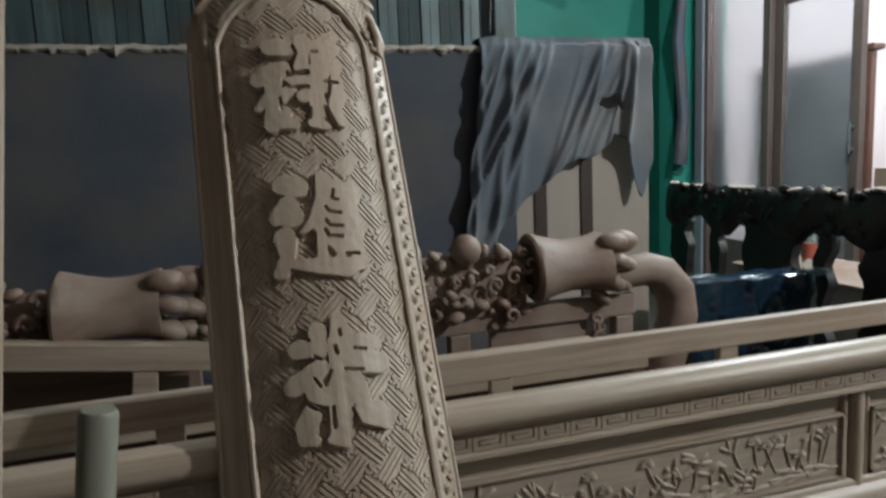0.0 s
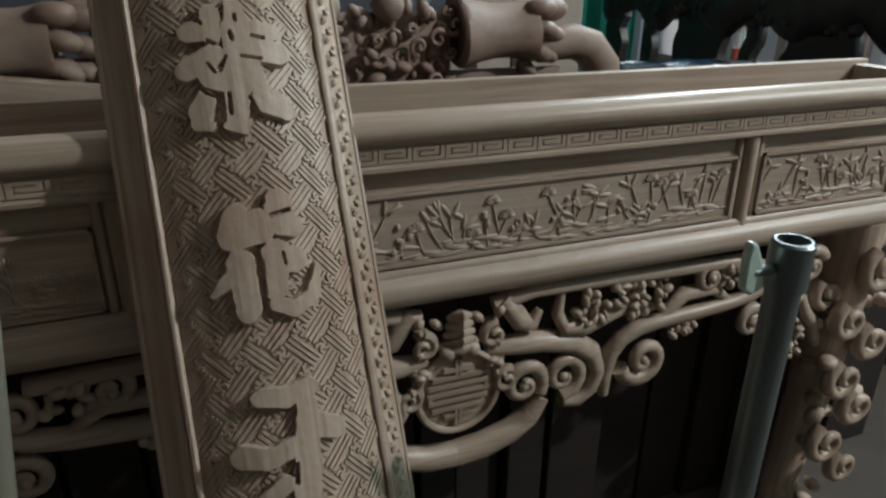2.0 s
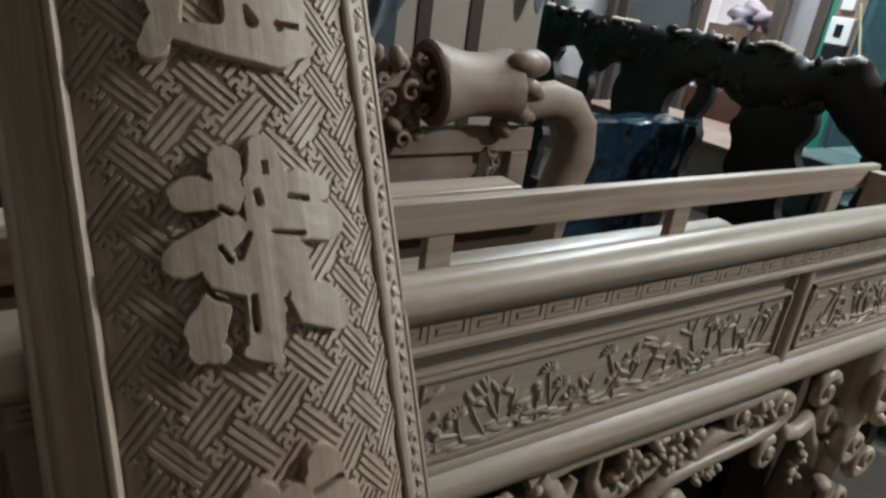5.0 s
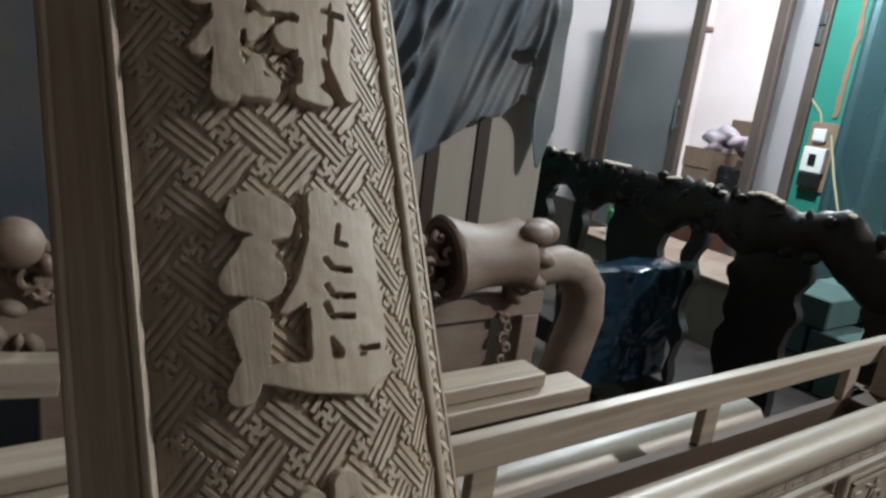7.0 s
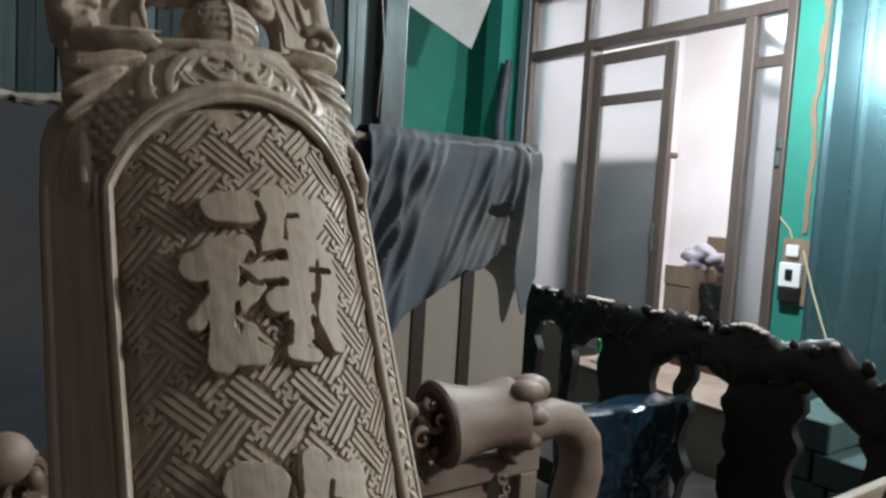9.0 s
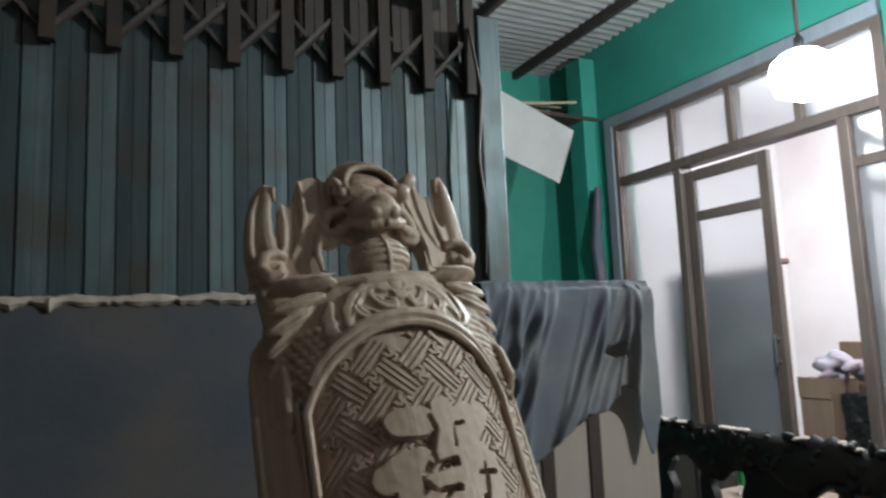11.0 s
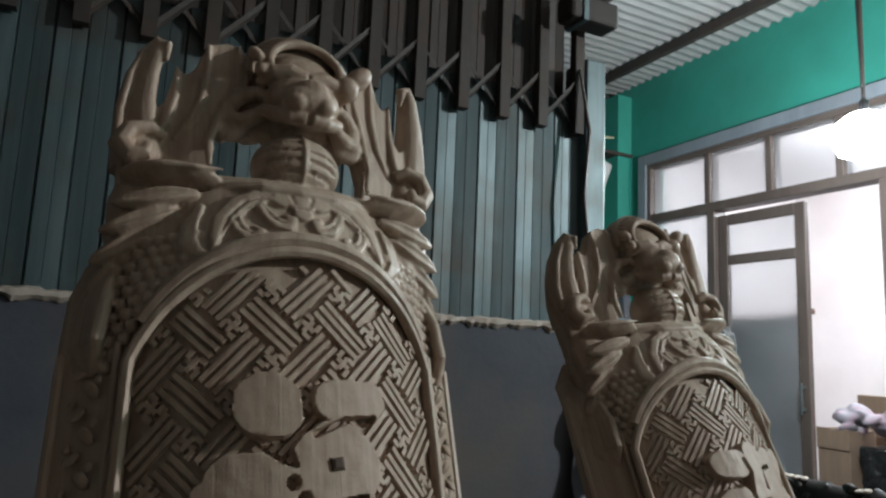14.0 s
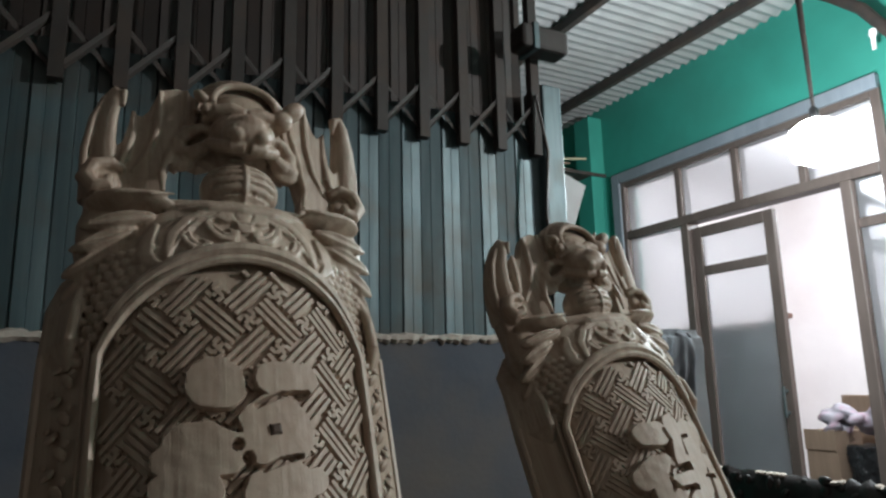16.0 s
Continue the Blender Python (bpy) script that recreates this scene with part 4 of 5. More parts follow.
        # thin ledges below the ball
        for k in range(3):
            v0 = 0.0555 + 0.0048 * k
            tube(bm, [(sx * 0.000, v0, 0.030 - 0.004 * k), (sx * 0.026, v0 + 0.001, 0.027 - 0.004 * k), (sx * (0.058 + 0.006 * k), v0 + 0.004, 0.010)], [0.0032, 0.0032, 0.0015], 7)
        # scales beside the arch
        for i in range(11):
            for k in range(7):
                u, v = 0.066 + 0.0072 * k + 0.0036 * (i % 2), 0.016 - 0.0080 * i
                if u < 0.117 and v > arch(min(u + 0.004, 0.1165)) + 0.016:
                    ball(bm, (sx * u, v, proud(min(u, HW)) - max(0, u - HW) * 1.1 - 0.0035), (0.0044, 0.0049, 0.0036), (0, sx * 38, 45), 8, 6)
        # tassel of long strands
        for k in range(6):
            o = (k - 2.5) * 0.0050
            tube(bm, [(sx * (0.116 + o * 0.3), 0.000, -0.022 - o * 0.5), (sx * (0.121 + o * 0.5), -0.022, -0.017 - o * 0.9), (sx * (0.123 + o * 0.5), -0.048, -0.018 - o * 1.0), (sx * (0.120 + o * 0.3), -0.068, -0.023 - o * 0.5)], [0.003, 0.0046, 0.0050, 0.002], 8)
    # head: skull, hooded cap with a ribbed band, forehead, snout
    ball(bm, (0, 0.146, 0.004), (0.040, 0.036, 0.026), u=24, v=16)
    ball(bm, (0, 0.160, 0.008), (0.040, 0.039, 0.024), u=28, v=18)
    for ru, rv, n, r in ((0.0395, 0.0385, 0.026, 0.0036), (0.0280, 0.0245, 0.039, 0.0036)):
        tube(bm, [(ru * math.cos(a), 0.158 + rv * math.sin(a), n) for a in np.linspace(-0.1, math.pi + 0.1, 25)], r, 9)
    for k in range(17):
        a = math.pi * (0.06 + 0.88 * k / 16)
        tube(bm, [(0.0285 * math.cos(a), 0.158 + 0.0255 * math.sin(a), 0.0395), (0.0385 * math.cos(a), 0.158 + 0.0370 * math.sin(a), 0.0300)], [0.0024, 0.0024], 6)
    ball(bm, (0, 0.158, 0.026), (0.027, 0.020, 0.015), u=20, v=12)
    ball(bm, (0, 0.132, 0.028), (0.029, 0.020, 0.021), u=22, v=14)
    ball(bm, (0.002, 0.127, 0.044), (0.015, 0.014, 0.013), u=18, v=12)
    ball(bm, (0, 0.122, 0.040), (0.022, 0.0135, 0.0165), u=20, v=14)
    
    ball(bm, (0, 0.168, 0.010), (0.041, 0.034, 0.024), u=28, v=18)
    for p in bm.verts:
        if p.co.y > 0.076 and abs(p.co.x) < 0.06 and p.co.z > 0.012:
            p.co += Vector((0.003, 0.005, 0))
        if p.co.x < -0.06 and p.co.y > 0.085:
            p.co.y = 0.085 + (p.co.y - 0.085) * 0.88
    # ball held in the mouth, grooved on both sides of a middle rib
    known = len(bm.verts)
    ball(bm, (0.003, 0.089, 0.007), (0.0335, 0.0260, 0.0265), u=72, v=72)
    bm.verts.ensure_lookup_table()
    for p in list(bm.verts)[known:]:
        y = (p.co.y - 0.089 + 2.5 * p.co.x * p.co.x) / 0.0265
        if 0.003 < abs(p.co.x - 0.003) < 0.027 and p.co.z > 0.007 and min(abs(y - k) for k in (-0.50, -0.20, 0.10, 0.40)) < 0.055:
            p.co.z -= 0.0032
    tube(bm, [(0.003, 0.089 + 0.0260 * math.sin(a), 0.007 + 0.0267 * math.cos(a)) for a in np.linspace(-1.1, 0.9, 9)], 0.0016, 7)
    return bm


CREST = []


def crest_data():
    """The crest merged into one skin; both panels share it."""
    if not CREST:
        raw = part("dragon_crest", crest_mesh(), RAW_Y, smooth=True)
        mod = raw.modifiers.new("merge", "REMESH")
        mod.mode, mod.voxel_size, mod.use_smooth_shade = "VOXEL", 0.0012, True
        bpy.context.view_layer.update()
        CREST.append(bpy.data.meshes.new_from_object(raw.evaluated_get(bpy.context.evaluated_depsgraph_get())))
        bpy.data.objects.remove(raw)
    return CREST[0]


def couplet_panel(name, label, m, bottom, seed, letters, askew=0.0):
    root = thing(name, label, "carved panel", m, "pair of couplet panels")
    bm = bmesh.new()
    face = [(u, proud(u) - GROUND) for u in np.linspace(-HW, HW, 25)]
    prof = [(-0.137, -0.040), (-0.134, -0.033)] + face + [(0.134, -0.033), (0.137, -0.040), (0.125, -0.042), (-0.125, -0.042)]
    k = len(prof)
    rows = []
    for v, f in ((bottom, 1.0), (-0.06, 1.0), (-0.01, 0.985), (0.02, 0.93), (0.045, 0.80)):
        rows.append([bm.verts.new((u * f, v, n - (0.0 if f > 0.95 else 0.012))) for u, n in prof])
    for a, b in zip(rows, rows[1:]):
        for i in range(k):
            bm.faces.new((a[i], a[(i + 1) % k], b[(i + 1) % k], b[i]))
    bm.faces.new(rows[0])
    bm.faces.new(rows[-1])
    part("body", bm, RAW_Y, root, smooth=True)
    fret_part(bottom + 0.5, seed, root, 0.0034 if seed == 1 else 0.0046)
    # fillet and arch moulding
    bm = bmesh.new()
    ss = np.linspace(-0.1075, 0.1075, 41)
    path = [wrap(-0.1085, bottom + 0.02, 0.006)] + [wrap(-0.1085, v, 0.006) for v in np.linspace(bottom + 0.3, -0.12, 4)] + [wrap(s, arch(s) + 0.004, 0.006) for s in ss] + [wrap(0.1085, v, 0.006) for v in np.linspace(-0.12, bottom + 0.3, 4)] + [wrap(0.1085, bottom + 0.02, 0.006)]
    tube(bm, path, 0.0042, 8)
    part("fillet", bm, RAW_Y, root, "raised pale fillet around the field", smooth=True)
    bm = bmesh.new()
    tube(bm, [wrap(s, arch(s) + 0.013, 0.006) for s in np.linspace(-0.100, 0.100, 41)], 0.0055, 8)
    part("arch_moulding", bm, RAW_Y, root, smooth=True)
    # carved side borders
    for sx in (-1, 1):
        bm = bmesh.new()
        for e, r in ((0.105, 0.0022), (0.1335, 0.003)):
            n = -(e - HW) * 1.0
            tube(bm, [(sx * e, bottom + 0.01, n), (sx * e, -0.05, n)], r, 6)
        rng = random.Random(seed + sx)
        v, side = -0.065, 1
        while v > -1.25 and (sx > 0 or seed == 2):
            ball(bm, (sx * (0.119 + side * 0.003), v, -0.0170 - side * 0.003), (0.0016, 0.0060, 0.0045), (0, sx * -43, side * sx * 38), 7, 5)
            ball(bm, (sx * (0.119 - side * 0.006), v - 0.006, -0.0170 + side * 0.006), (0.0012, 0.003, 0.003), (0, sx * -43, 0), 6, 4)
            v, side = v - rng.uniform(0.011, 0.014), -side
        part("side_border", bm, RAW_Y, root, "carved leaf border along the side", smooth=True)
    crest = new("dragon_crest", crest_data())
    crest.parent = root
    crest.matrix_basis = pose(0, 0.02, 0, 0, 0, askew) @ pose(0, -0.02, 0)
    tagged(crest, "carved dragon mask biting a ball between flame ears")
    letters(root)
    return root


# brush strokes and knife cuts of the characters, in millimetres on the face: (across, up, half width)
LU = (((-33, -91, 11.9), (-15, -92, 13.2)), ((-51, -135, 11.9), (-33, -126, 12.3), (-20, -121, 7.2)), ((-33, -128, 10.0), (-41, -203, 9.2)), ((-43, -160, 5.1), (-56, -176, 5.0)), ((-26, -163, 7.5), (-14, -153, 6.3)), ((-22, -185, 5.2), (-29, -200, 8.7), (-16, -202, 7.5)), ((7, -83, 10.7), (0, -121, 8.5), (-11, -126, 3.2), (9, -122, 5.3)), ((29, -90, 12.8), (15, -187, 10.2), (7, -203, 5.7), (23, -207, 5.2)), ((46, -88, 9.9), (33, -102, 11.0)), ((-15, -142, 5.5), (7, -141, 7.7)), ((1, -164, 9.8), (12, -164, 8.5)), ((44, -130, 7.3), (46, -150, 8.3), (38, -178, 8.7), (44, -199, 6.4)), ((37, -122, 7.1), (27, -126, 8.5)))
LU_CUT = (((-6, -89, 1.7), (-3, -100, 2.1), (-10, -120, 1.6), (-9, -130, 1.6), (9, -127, 1.7)), ((-35, -110, 1.6), (-21, -111, 1.6), (-11, -110, 1.2)), ((-21, -144, 2.3), (-14, -151, 1.6), (6, -150, 2.1)), ((-28, -165, 1.5), (-29, -181, 1.5)), ((6, -182, 2.1), (4, -195, 2.0)), ((29, -161, 2.3), (28, -166, 2.3)), ((25, -179, 1.8), (27, -197, 1.8), (37, -208, 1.9)), ((29, -141, 1.4), (45, -141, 2.1)), ((17, -98, 1.4), (24, -97, 1.4)), ((-13, -170, 2.3), (-9, -174, 2.0)))
JIN = (((-37, -283, 12.9), (-23, -288, 13.9)), ((-34, -308, 10.1), (-50, -325, 8.5), (-33, -324, 14.7)), ((-42, -350, 13.0), (-41, -374, 8.0), (-51, -392, 8.2)), ((-34, -384, 5.8), (-7, -389, 9.7), (23, -393, 11.8), (44, -387, 8.1)), ((8, -280, 10.9), (1, -323, 11.8), (-21, -344, 4.8)), ((5, -323, 10.5), (-2, -373, 10.0)), ((25, -290, 10.9), (14, -375, 11.4)), ((40, -290, 8.2), (38, -333, 10.6), (38, -371, 11.3)))
JIN_CUT = (((-1, -270, 1.5), (-4, -301, 1.8), (-14, -327, 1.7), (-29, -349, 1.3)), ((20, -294, 1.2), (17, -305, 1.2), (24, -307, 1.2)), ((8, -316, 1.5), (12, -322, 1.5), (25, -324, 1.6)), ((7, -333, 1.5), (11, -340, 1.5), (25, -341, 1.6)), ((5, -345, 1.9), (8, -353, 1.5), (23, -354, 1.6)), ((6, -367, 1.1), (9, -376, 3.7)), ((-8, -348, 1.4), (-11, -375, 2.4)), ((-25, -361, 2.7), (-17, -370, 3.4)), ((26, -376, 1.6), (40, -376, 1.8)))
RONG = (((-43, -483, 9.1), (-30, -483, 9.3)), ((-19, -464, 8.3), (-21, -487, 8.8)), ((5, -457, 7.5), (6, -481, 13.7), (-2, -538, 11.3), (-8, -581, 9.1)), ((28, -484, 11.3), (41, -485, 8.1)), ((25, -505, 11.2), (46, -508, 10.9)), ((-50, -522, 10.3), (-34, -515, 10.5), (-21, -507, 8.8)), ((-27, -532, 10.6), (-12, -539, 9.7)), ((-42, -567, 11.0), (-36, -554, 8.6), (-46, -579, 6.7), (-35, -583, 4.9)), ((20, -560, 10.9), (43, -571, 9.8), (33, -560, 10.8)), ((14, -527, 10.6), (19, -546, 8.6)), ((-18, -584, 3.8), (-2, -592, 3.3)))
RONG_CUT = (((-33, -471, 1.5), (-29, -474, 1.6)), ((-2, -485, 2.0), (-1, -492, 2.0)), ((-25, -493, 1.6), (-19, -497, 1.6)), ((19, -489, 1.4), (31, -491, 1.5)), ((5, -511, 1.0), (25, -514, 1.5)), ((-28, -517, 1.2), (-23, -526, 1.6)), ((-10, -511, 1.3), (-17, -525, 1.9)), ((-41, -538, 1.8), (-35, -547, 1.5), (-26, -552, 1.2)), ((-12, -551, 1.9), (-13, -571, 1.9)), ((8, -555, 1.4), (13, -571, 1.8)), ((30, -581, 3.0), (36, -583, 3.1)), ((5, -467, 1.7), (5, -472, 1.7)))
HUA = (((-25, -679, 13.0), (-32, -701, 14.1), (-5, -692, 18.7)), ((-27, -728, 14.1), (-26, -779, 11.9)), ((-34, -739, 9.8), (-57, -756, 4.4)), ((18, -668, 13.7), (19, -689, 16.0), (31, -696, 11.7)), ((9, -722, 14.6), (4, -762, 11.1)), ((25, -731, 15.0),), ((1, -776, 6.6), (19, -783, 9.1), (41, -772, 8.4), (51, -742, 3.1)))
HUA_CUT = (((-6, -729, 1.6), (-8, -763, 2.2)), ((3, -663, 2.8), (3, -667, 2.8)), ((10, -682, 1.7), (29, -678, 1.8)), ((16, -723, 1.1), (17, -735, 1.1)), ((30, -755, 8.2), (34, -750, 5.9)))
QIAN = (((-29, -868, 9.7), (-4, -872, 10.9), (20, -866, 10.2)), ((16, -905, 13.5), (42, -914, 12.0)), ((-55, -924, 12.1), (-29, -931, 10.8), (-3, -923, 9.8)), ((16, -885, 11.2), (9, -933, 13.3), (1, -991, 14.2)), ((-17, -960, 9.7), (-41, -972, 7.6)))
QIAN_CUT = (((-19, -899, 2.7), (-8, -908, 2.7)), ((-3, -941, 1.6), (-6, -960, 2.2)))
FU = (((-26, -98, 18.9), (-22, -100, 17.4)), ((13, -96, 12.4), (35, -95, 12.6)), ((13, -134, 25.7), (17, -136, 24.4)), ((-36, -145, 23.6), (-20, -147, 14.8)), ((-56, -148, 9.6),), ((23, -172, 16.7), (7, -175, 15.7)), ((-37, -172, 16.6), (-53, -168, 13.3)), ((40, -169, 9.8),))
FU_CUT = (((-47, -123, 1.8), (-30, -122, 2.9), (-19, -121, 1.5)), ((-4, -90, 2.8), (-2, -105, 3.5), (3, -107, 2.0)), ((1, -116, 1.6), (19, -108, 1.7), (39, -106, 1.4)), ((-15, -123, 1.9), (-11, -133, 1.5)), ((-12, -142, 3.3), (-12, -143, 3.3)), ((-6, -151, 3.3), (-5, -153, 3.3)), ((4, -160, 1.5), (16, -155, 2.3), (30, -152, 1.6)))


def letters_first(root):
    for strokes, cuts in ((LU, LU_CUT), (JIN, JIN_CUT), ([[(x, y, 1.14 * r) for x, y, r in c] for c in RONG], RONG_CUT), (HUA, HUA_CUT), (QIAN, QIAN_CUT)):
        character_part(strokes, cuts, root)


def letters_second(root):
    character_part(FU, FU_CUT, root)
    # no cut here: a raised slab whose dark colour paints the hole's shade
    part("hole", slab_mesh([(0.0128 + 0.0055 * math.cos(t), -0.1335 + 0.0055 * math.sin(t)) for t in (0.9, 2.47, 4.04, 5.61)], 0.0128), SHADED_WOOD, root, "square slab darkened for the shade of a hole")
    for a, b, c, d, turn, w in ((-0.01, -0.33, 0.05, 0.02, 0.2, 0.05), (0.01, -0.38, 0.022, 0.045, 0.1, 0.05), (-0.005, -0.52, 0.05, 0.02, 0.2, 0.05), (0.0, -0.575, 0.03, 0.04, 0.1, 0.05)):
        part("stroke", slab_mesh(petal(a, b, c, d, turn, w), 0.0115), RAW_Y, root)


A_POSE = Matrix(((0.9994, -0.0128, 0.0331, 0.0804), (0.0353, 0.4405, -0.897, 0.8822), (-0.0031, 0.8976, 0.4407, 1.35), (0, 0, 0, 1))) @ Matrix.Translation((0, 0.236, 0))
B_POSE = Matrix(((0.9996, 0.0093, 0.028, -0.374), (0.0229, 0.3552, -0.9345, 0.885), (-0.0187, 0.9347, 0.3548, 1.598), (0, 0, 0, 1))) @ Matrix.Translation((0, 0.038, 0)) @ Matrix.Scale(0.945, 4)
couplet_panel("couplet_panel", "pale carved half-round wooden couplet panel leaning on the altar table", A_POSE, -1.70, 1, letters_first, 4.5)
couplet_panel("couplet_panel", "second pale carved wooden couplet panel leaning beside its pair", B_POSE, -1.80, 2, letters_second)

# ---- settee ----
settee = thing("carved_settee", "dusty brown carved settee with pillow-shaped crest and curved arm", "settee", pose(0, 1.47, 0))
part("back_frame", boxes((-0.62, 0.93, 0.0, 0.03, 0.42, 0.47), (-0.62, 0.93, 0.0, 0.03, 0.93, 0.985)), DUSTY, settee, bevel=0.004)
for x in (-0.60, -0.02, 0.46, 0.90):
    part("back_post", boxes((x - 0.025, x + 0.025, 0.0, 0.035, 0.0, 0.93)), DUSTY, settee, bevel=0.004)
for x0, x1 in ((-0.50, -0.12), (0.54, 0.80)):
    part("back_panel", boxes((x0, x1, 0.012, 0.03, 0.47, 0.93)), DUSTY, settee, bevel=0.003)
part("seat", boxes((-0.62, 0.98, -0.02, 0.36, 0.40, 0.44)), DUSTY, settee, bevel=0.006)


def crest_pillow(x):
    """A cushion-like scroll: end disc darkened as a hollow to its left, waist, flared end with knuckles to its right.
    """
    bm = bmesh.new()
    prof = [(-0.115, 0.084), (-0.108, 0.090), (-0.095, 0.087), (-0.06, 0.076), (-0.02, 0.068), (0.02, 0.068), (0.05, 0.073), (0.072, 0.080), (0.080, 0.080)]
    tube(bm, [(x + a, 0.0, 1.075) for a, r in prof], [r for a, r in prof], 26, 0.8)
    pillow = part("crest_pillow", bm, DUSTY, settee, "smooth waisted pillow scroll", smooth=True)
    # solid disc; the hollow's inner shade is painted by its dark brown
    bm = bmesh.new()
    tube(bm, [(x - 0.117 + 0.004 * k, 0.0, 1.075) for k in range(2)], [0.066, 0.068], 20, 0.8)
    part("pillow_end", bm, SHADED_WOOD, pillow, "end disc darkened for the shade of a hollow")
    for dx, dz, dy, r in ((0.092, 0.050, -0.03, 0.036), (0.128, 0.046, 0.0, 0.044), (0.100, 0.004, -0.045, 0.030), (0.132, -0.008, -0.02, 0.030), (0.090, -0.048, -0.03, 0.034), (0.125, -0.055, -0.01, 0.030), (0.072, -0.088, -0.01, 0.026)):
        bm = bmesh.new()
        ball(bm, (x + dx, dy, 1.075 + dz), (r * 1.15, r * 0.9, r * 0.68), (0, 14 - 300 * dz, 0), 16, 10)
        part("knuckle", bm, DUSTY, pillow, smooth=True)


crest_pillow(-0.26)
crest_pillow(0.755)
rng = random.Random(11)
for x0, x1 in ((-0.62, -0.39), (-0.12, 0.63)):
    bm = bmesh.new()
    n = int((x1 - x0) / 0.0050)
    for i in range(n):
        x = rng.uniform(x0, x1)
        z = rng.uniform(0.97, 1.135)
        r = rng.uniform(0.009, 0.019)
        kind = rng.random()
        if kind < 0.4:
            pts = spiral(x, z, r * 1.3, r * 0.3, rng.choice((-1, 1)) * 1.1, rng.uniform(0, 6), rng.uniform(-0.03, 0.01), 12, 0.012)
            tube(bm, pts, [0.0075 - 0.004 * k / 12 for k in range(13)], 7)
        else:
            ball(bm, (x, rng.uniform(-0.03, 0.015), z), (r * 1.3, r, r * 0.8), (0, rng.uniform(0, 180), 0), 9, 6)
    sweep_x(bm, [(-0.005, 0.97), (0.03, 0.97), (0.03, 1.10), (0.012, 1.12), (0.0, 1.10)], x0, x1, 1)
    for k in range(max(1, int((x1 - x0) / 0.13))):
        ball(bm, (x0 + 0.06 + 0.13 * k + rng.uniform(-0.02, 0.02), -0.02, 1.135), (0.036, 0.034, 0.036), (0, 0, 0), 16, 12)
    part("crest_carving", bm, DUSTY, settee, "pierced cloud and fruit carving", smooth=True)
bm = bmesh.new()
tube(bm, [(0.86, 0.005, 1.03), (0.91, 0.0, 1.04), (0.96, 0.0, 1.045), (1.005, -0.005, 1.03), (1.04, -0.01, 0.985), (1.045, -0.015, 0.92), (1.02, -0.02, 0.85), (0.985, -0.03, 0.78), (0.965, -0.035, 0.70), (0.965, -0.035, 0.42), (0.965, -0.035, 0.0)],
     [0.036, 0.040, 0.043, 0.046, 0.049, 0.050, 0.050, 0.050, 0.050, 0.045, 0.04], 18)
part("arm", bm, DUSTY, settee, "smooth curved arm", smooth=True)
bm = bmesh.new()
rng = random.Random(3)
for k in range(16):
    z = 0.56 + 0.025 * k
    tube(bm, spiral(0.825 + 0.006 * (-1) ** k, z, 0.014, 0.004, 1.0, k, -0.004, 10, 0.006), [0.006 - 0.003 * i / 10 for i in range(11)], 6)
part("side_carving", bm, DUSTY, settee, "narrow carved scroll strip", smooth=True, kind="stuff")

# ---- stacked parts behind the table ----
moulding = thing("loose_moulding", "pale rounded moulding of a second unfinished table frame", "wood moulding")
bm = bmesh.new()
sweep_x(bm, [(1.03, 0.84), (0.985, 0.845), (0.972, 0.862), (0.968, 0.885), (0.972, 0.908), (0.985, 0.925), (1.01, 0.93), (1.03, 0.93)], -0.52, 1.02, 12)
part("log", bm, RAW_X, moulding, smooth=True)
for x in (-0.45, 0.30, 0.96):
    part("leg", boxes((x - 0.02, x + 0.02, 0.99, 1.03, 0, 0.842)), SHADED_WOOD, moulding, bevel=0.003)
# back boards hide the lit floor; their near-black colour is painted shade
part("back_board", boxes((-0.52, 1.40, 1.034, 1.05, 0.0, 0.84), (1.405, 1.72, 1.034, 1.05, 0.0, 0.50)), UNDER_SHADE, moulding, "back boards coloured near-black for the shade")
# uprights added below the table, shade painted in as near-black
rng = random.Random(31)
x = -0.50
while x < 1.62:
    w = rng.uniform(0.07, 0.14)
    upright = part("shade_board", boxes((x, x + w - 0.012, 0.955 + rng.uniform(0, 0.03), 1.0, 0, rng.uniform(0.50, 0.76))), UNDER_SHADE, bevel=0.003)
    tagged(upright, "added board under the altar table, near-black for the shade there", "board", "boards stacked under the table")
    x += w
box_frame = thing("plank_box", "open box of pale planks with a moulded lid edge", "wooden box", pose(0, 0, 0))
# box side and legs: shade below the lid is in the colour
part("side_board", boxes((-0.52, 0.76, 1.165, 1.185, 0.70, 0.915)), SHADED_WOOD, box_frame, bevel=0.002)
part("lid_board", boxes((-0.52, 0.745, 1.13, 1.19, 0.915, 0.945)), RAW_X, box_frame, "pale lid plank", bevel=0.003)
part("upper_lid_board", boxes((-0.52, 0.655, 1.15, 1.21, 0.947, 0.972)), RAW_X, box_frame, "pale upper plank", bevel=0.004)
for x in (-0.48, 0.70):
    part("leg", boxes((x - 0.02, x + 0.02, 1.17, 1.21, 0, 0.70)), SHADED_WOOD, box_frame, bevel=0.003)
plank = thing("loose_plank", "long pale plank leaning across the settee front", "plank", pose(-0.32, 1.385, 1.005, 0, 7.5, 0))
part("board", boxes((-0.32, 0.30, -0.018, 0.018, -0.026, 0.027)), RAW_X, plank, bevel=0.003)
part("stub", boxes((0.09, 0.135, -0.016, 0.016, -1.0, -0.027)), RAW_X, plank, bevel=0.002)

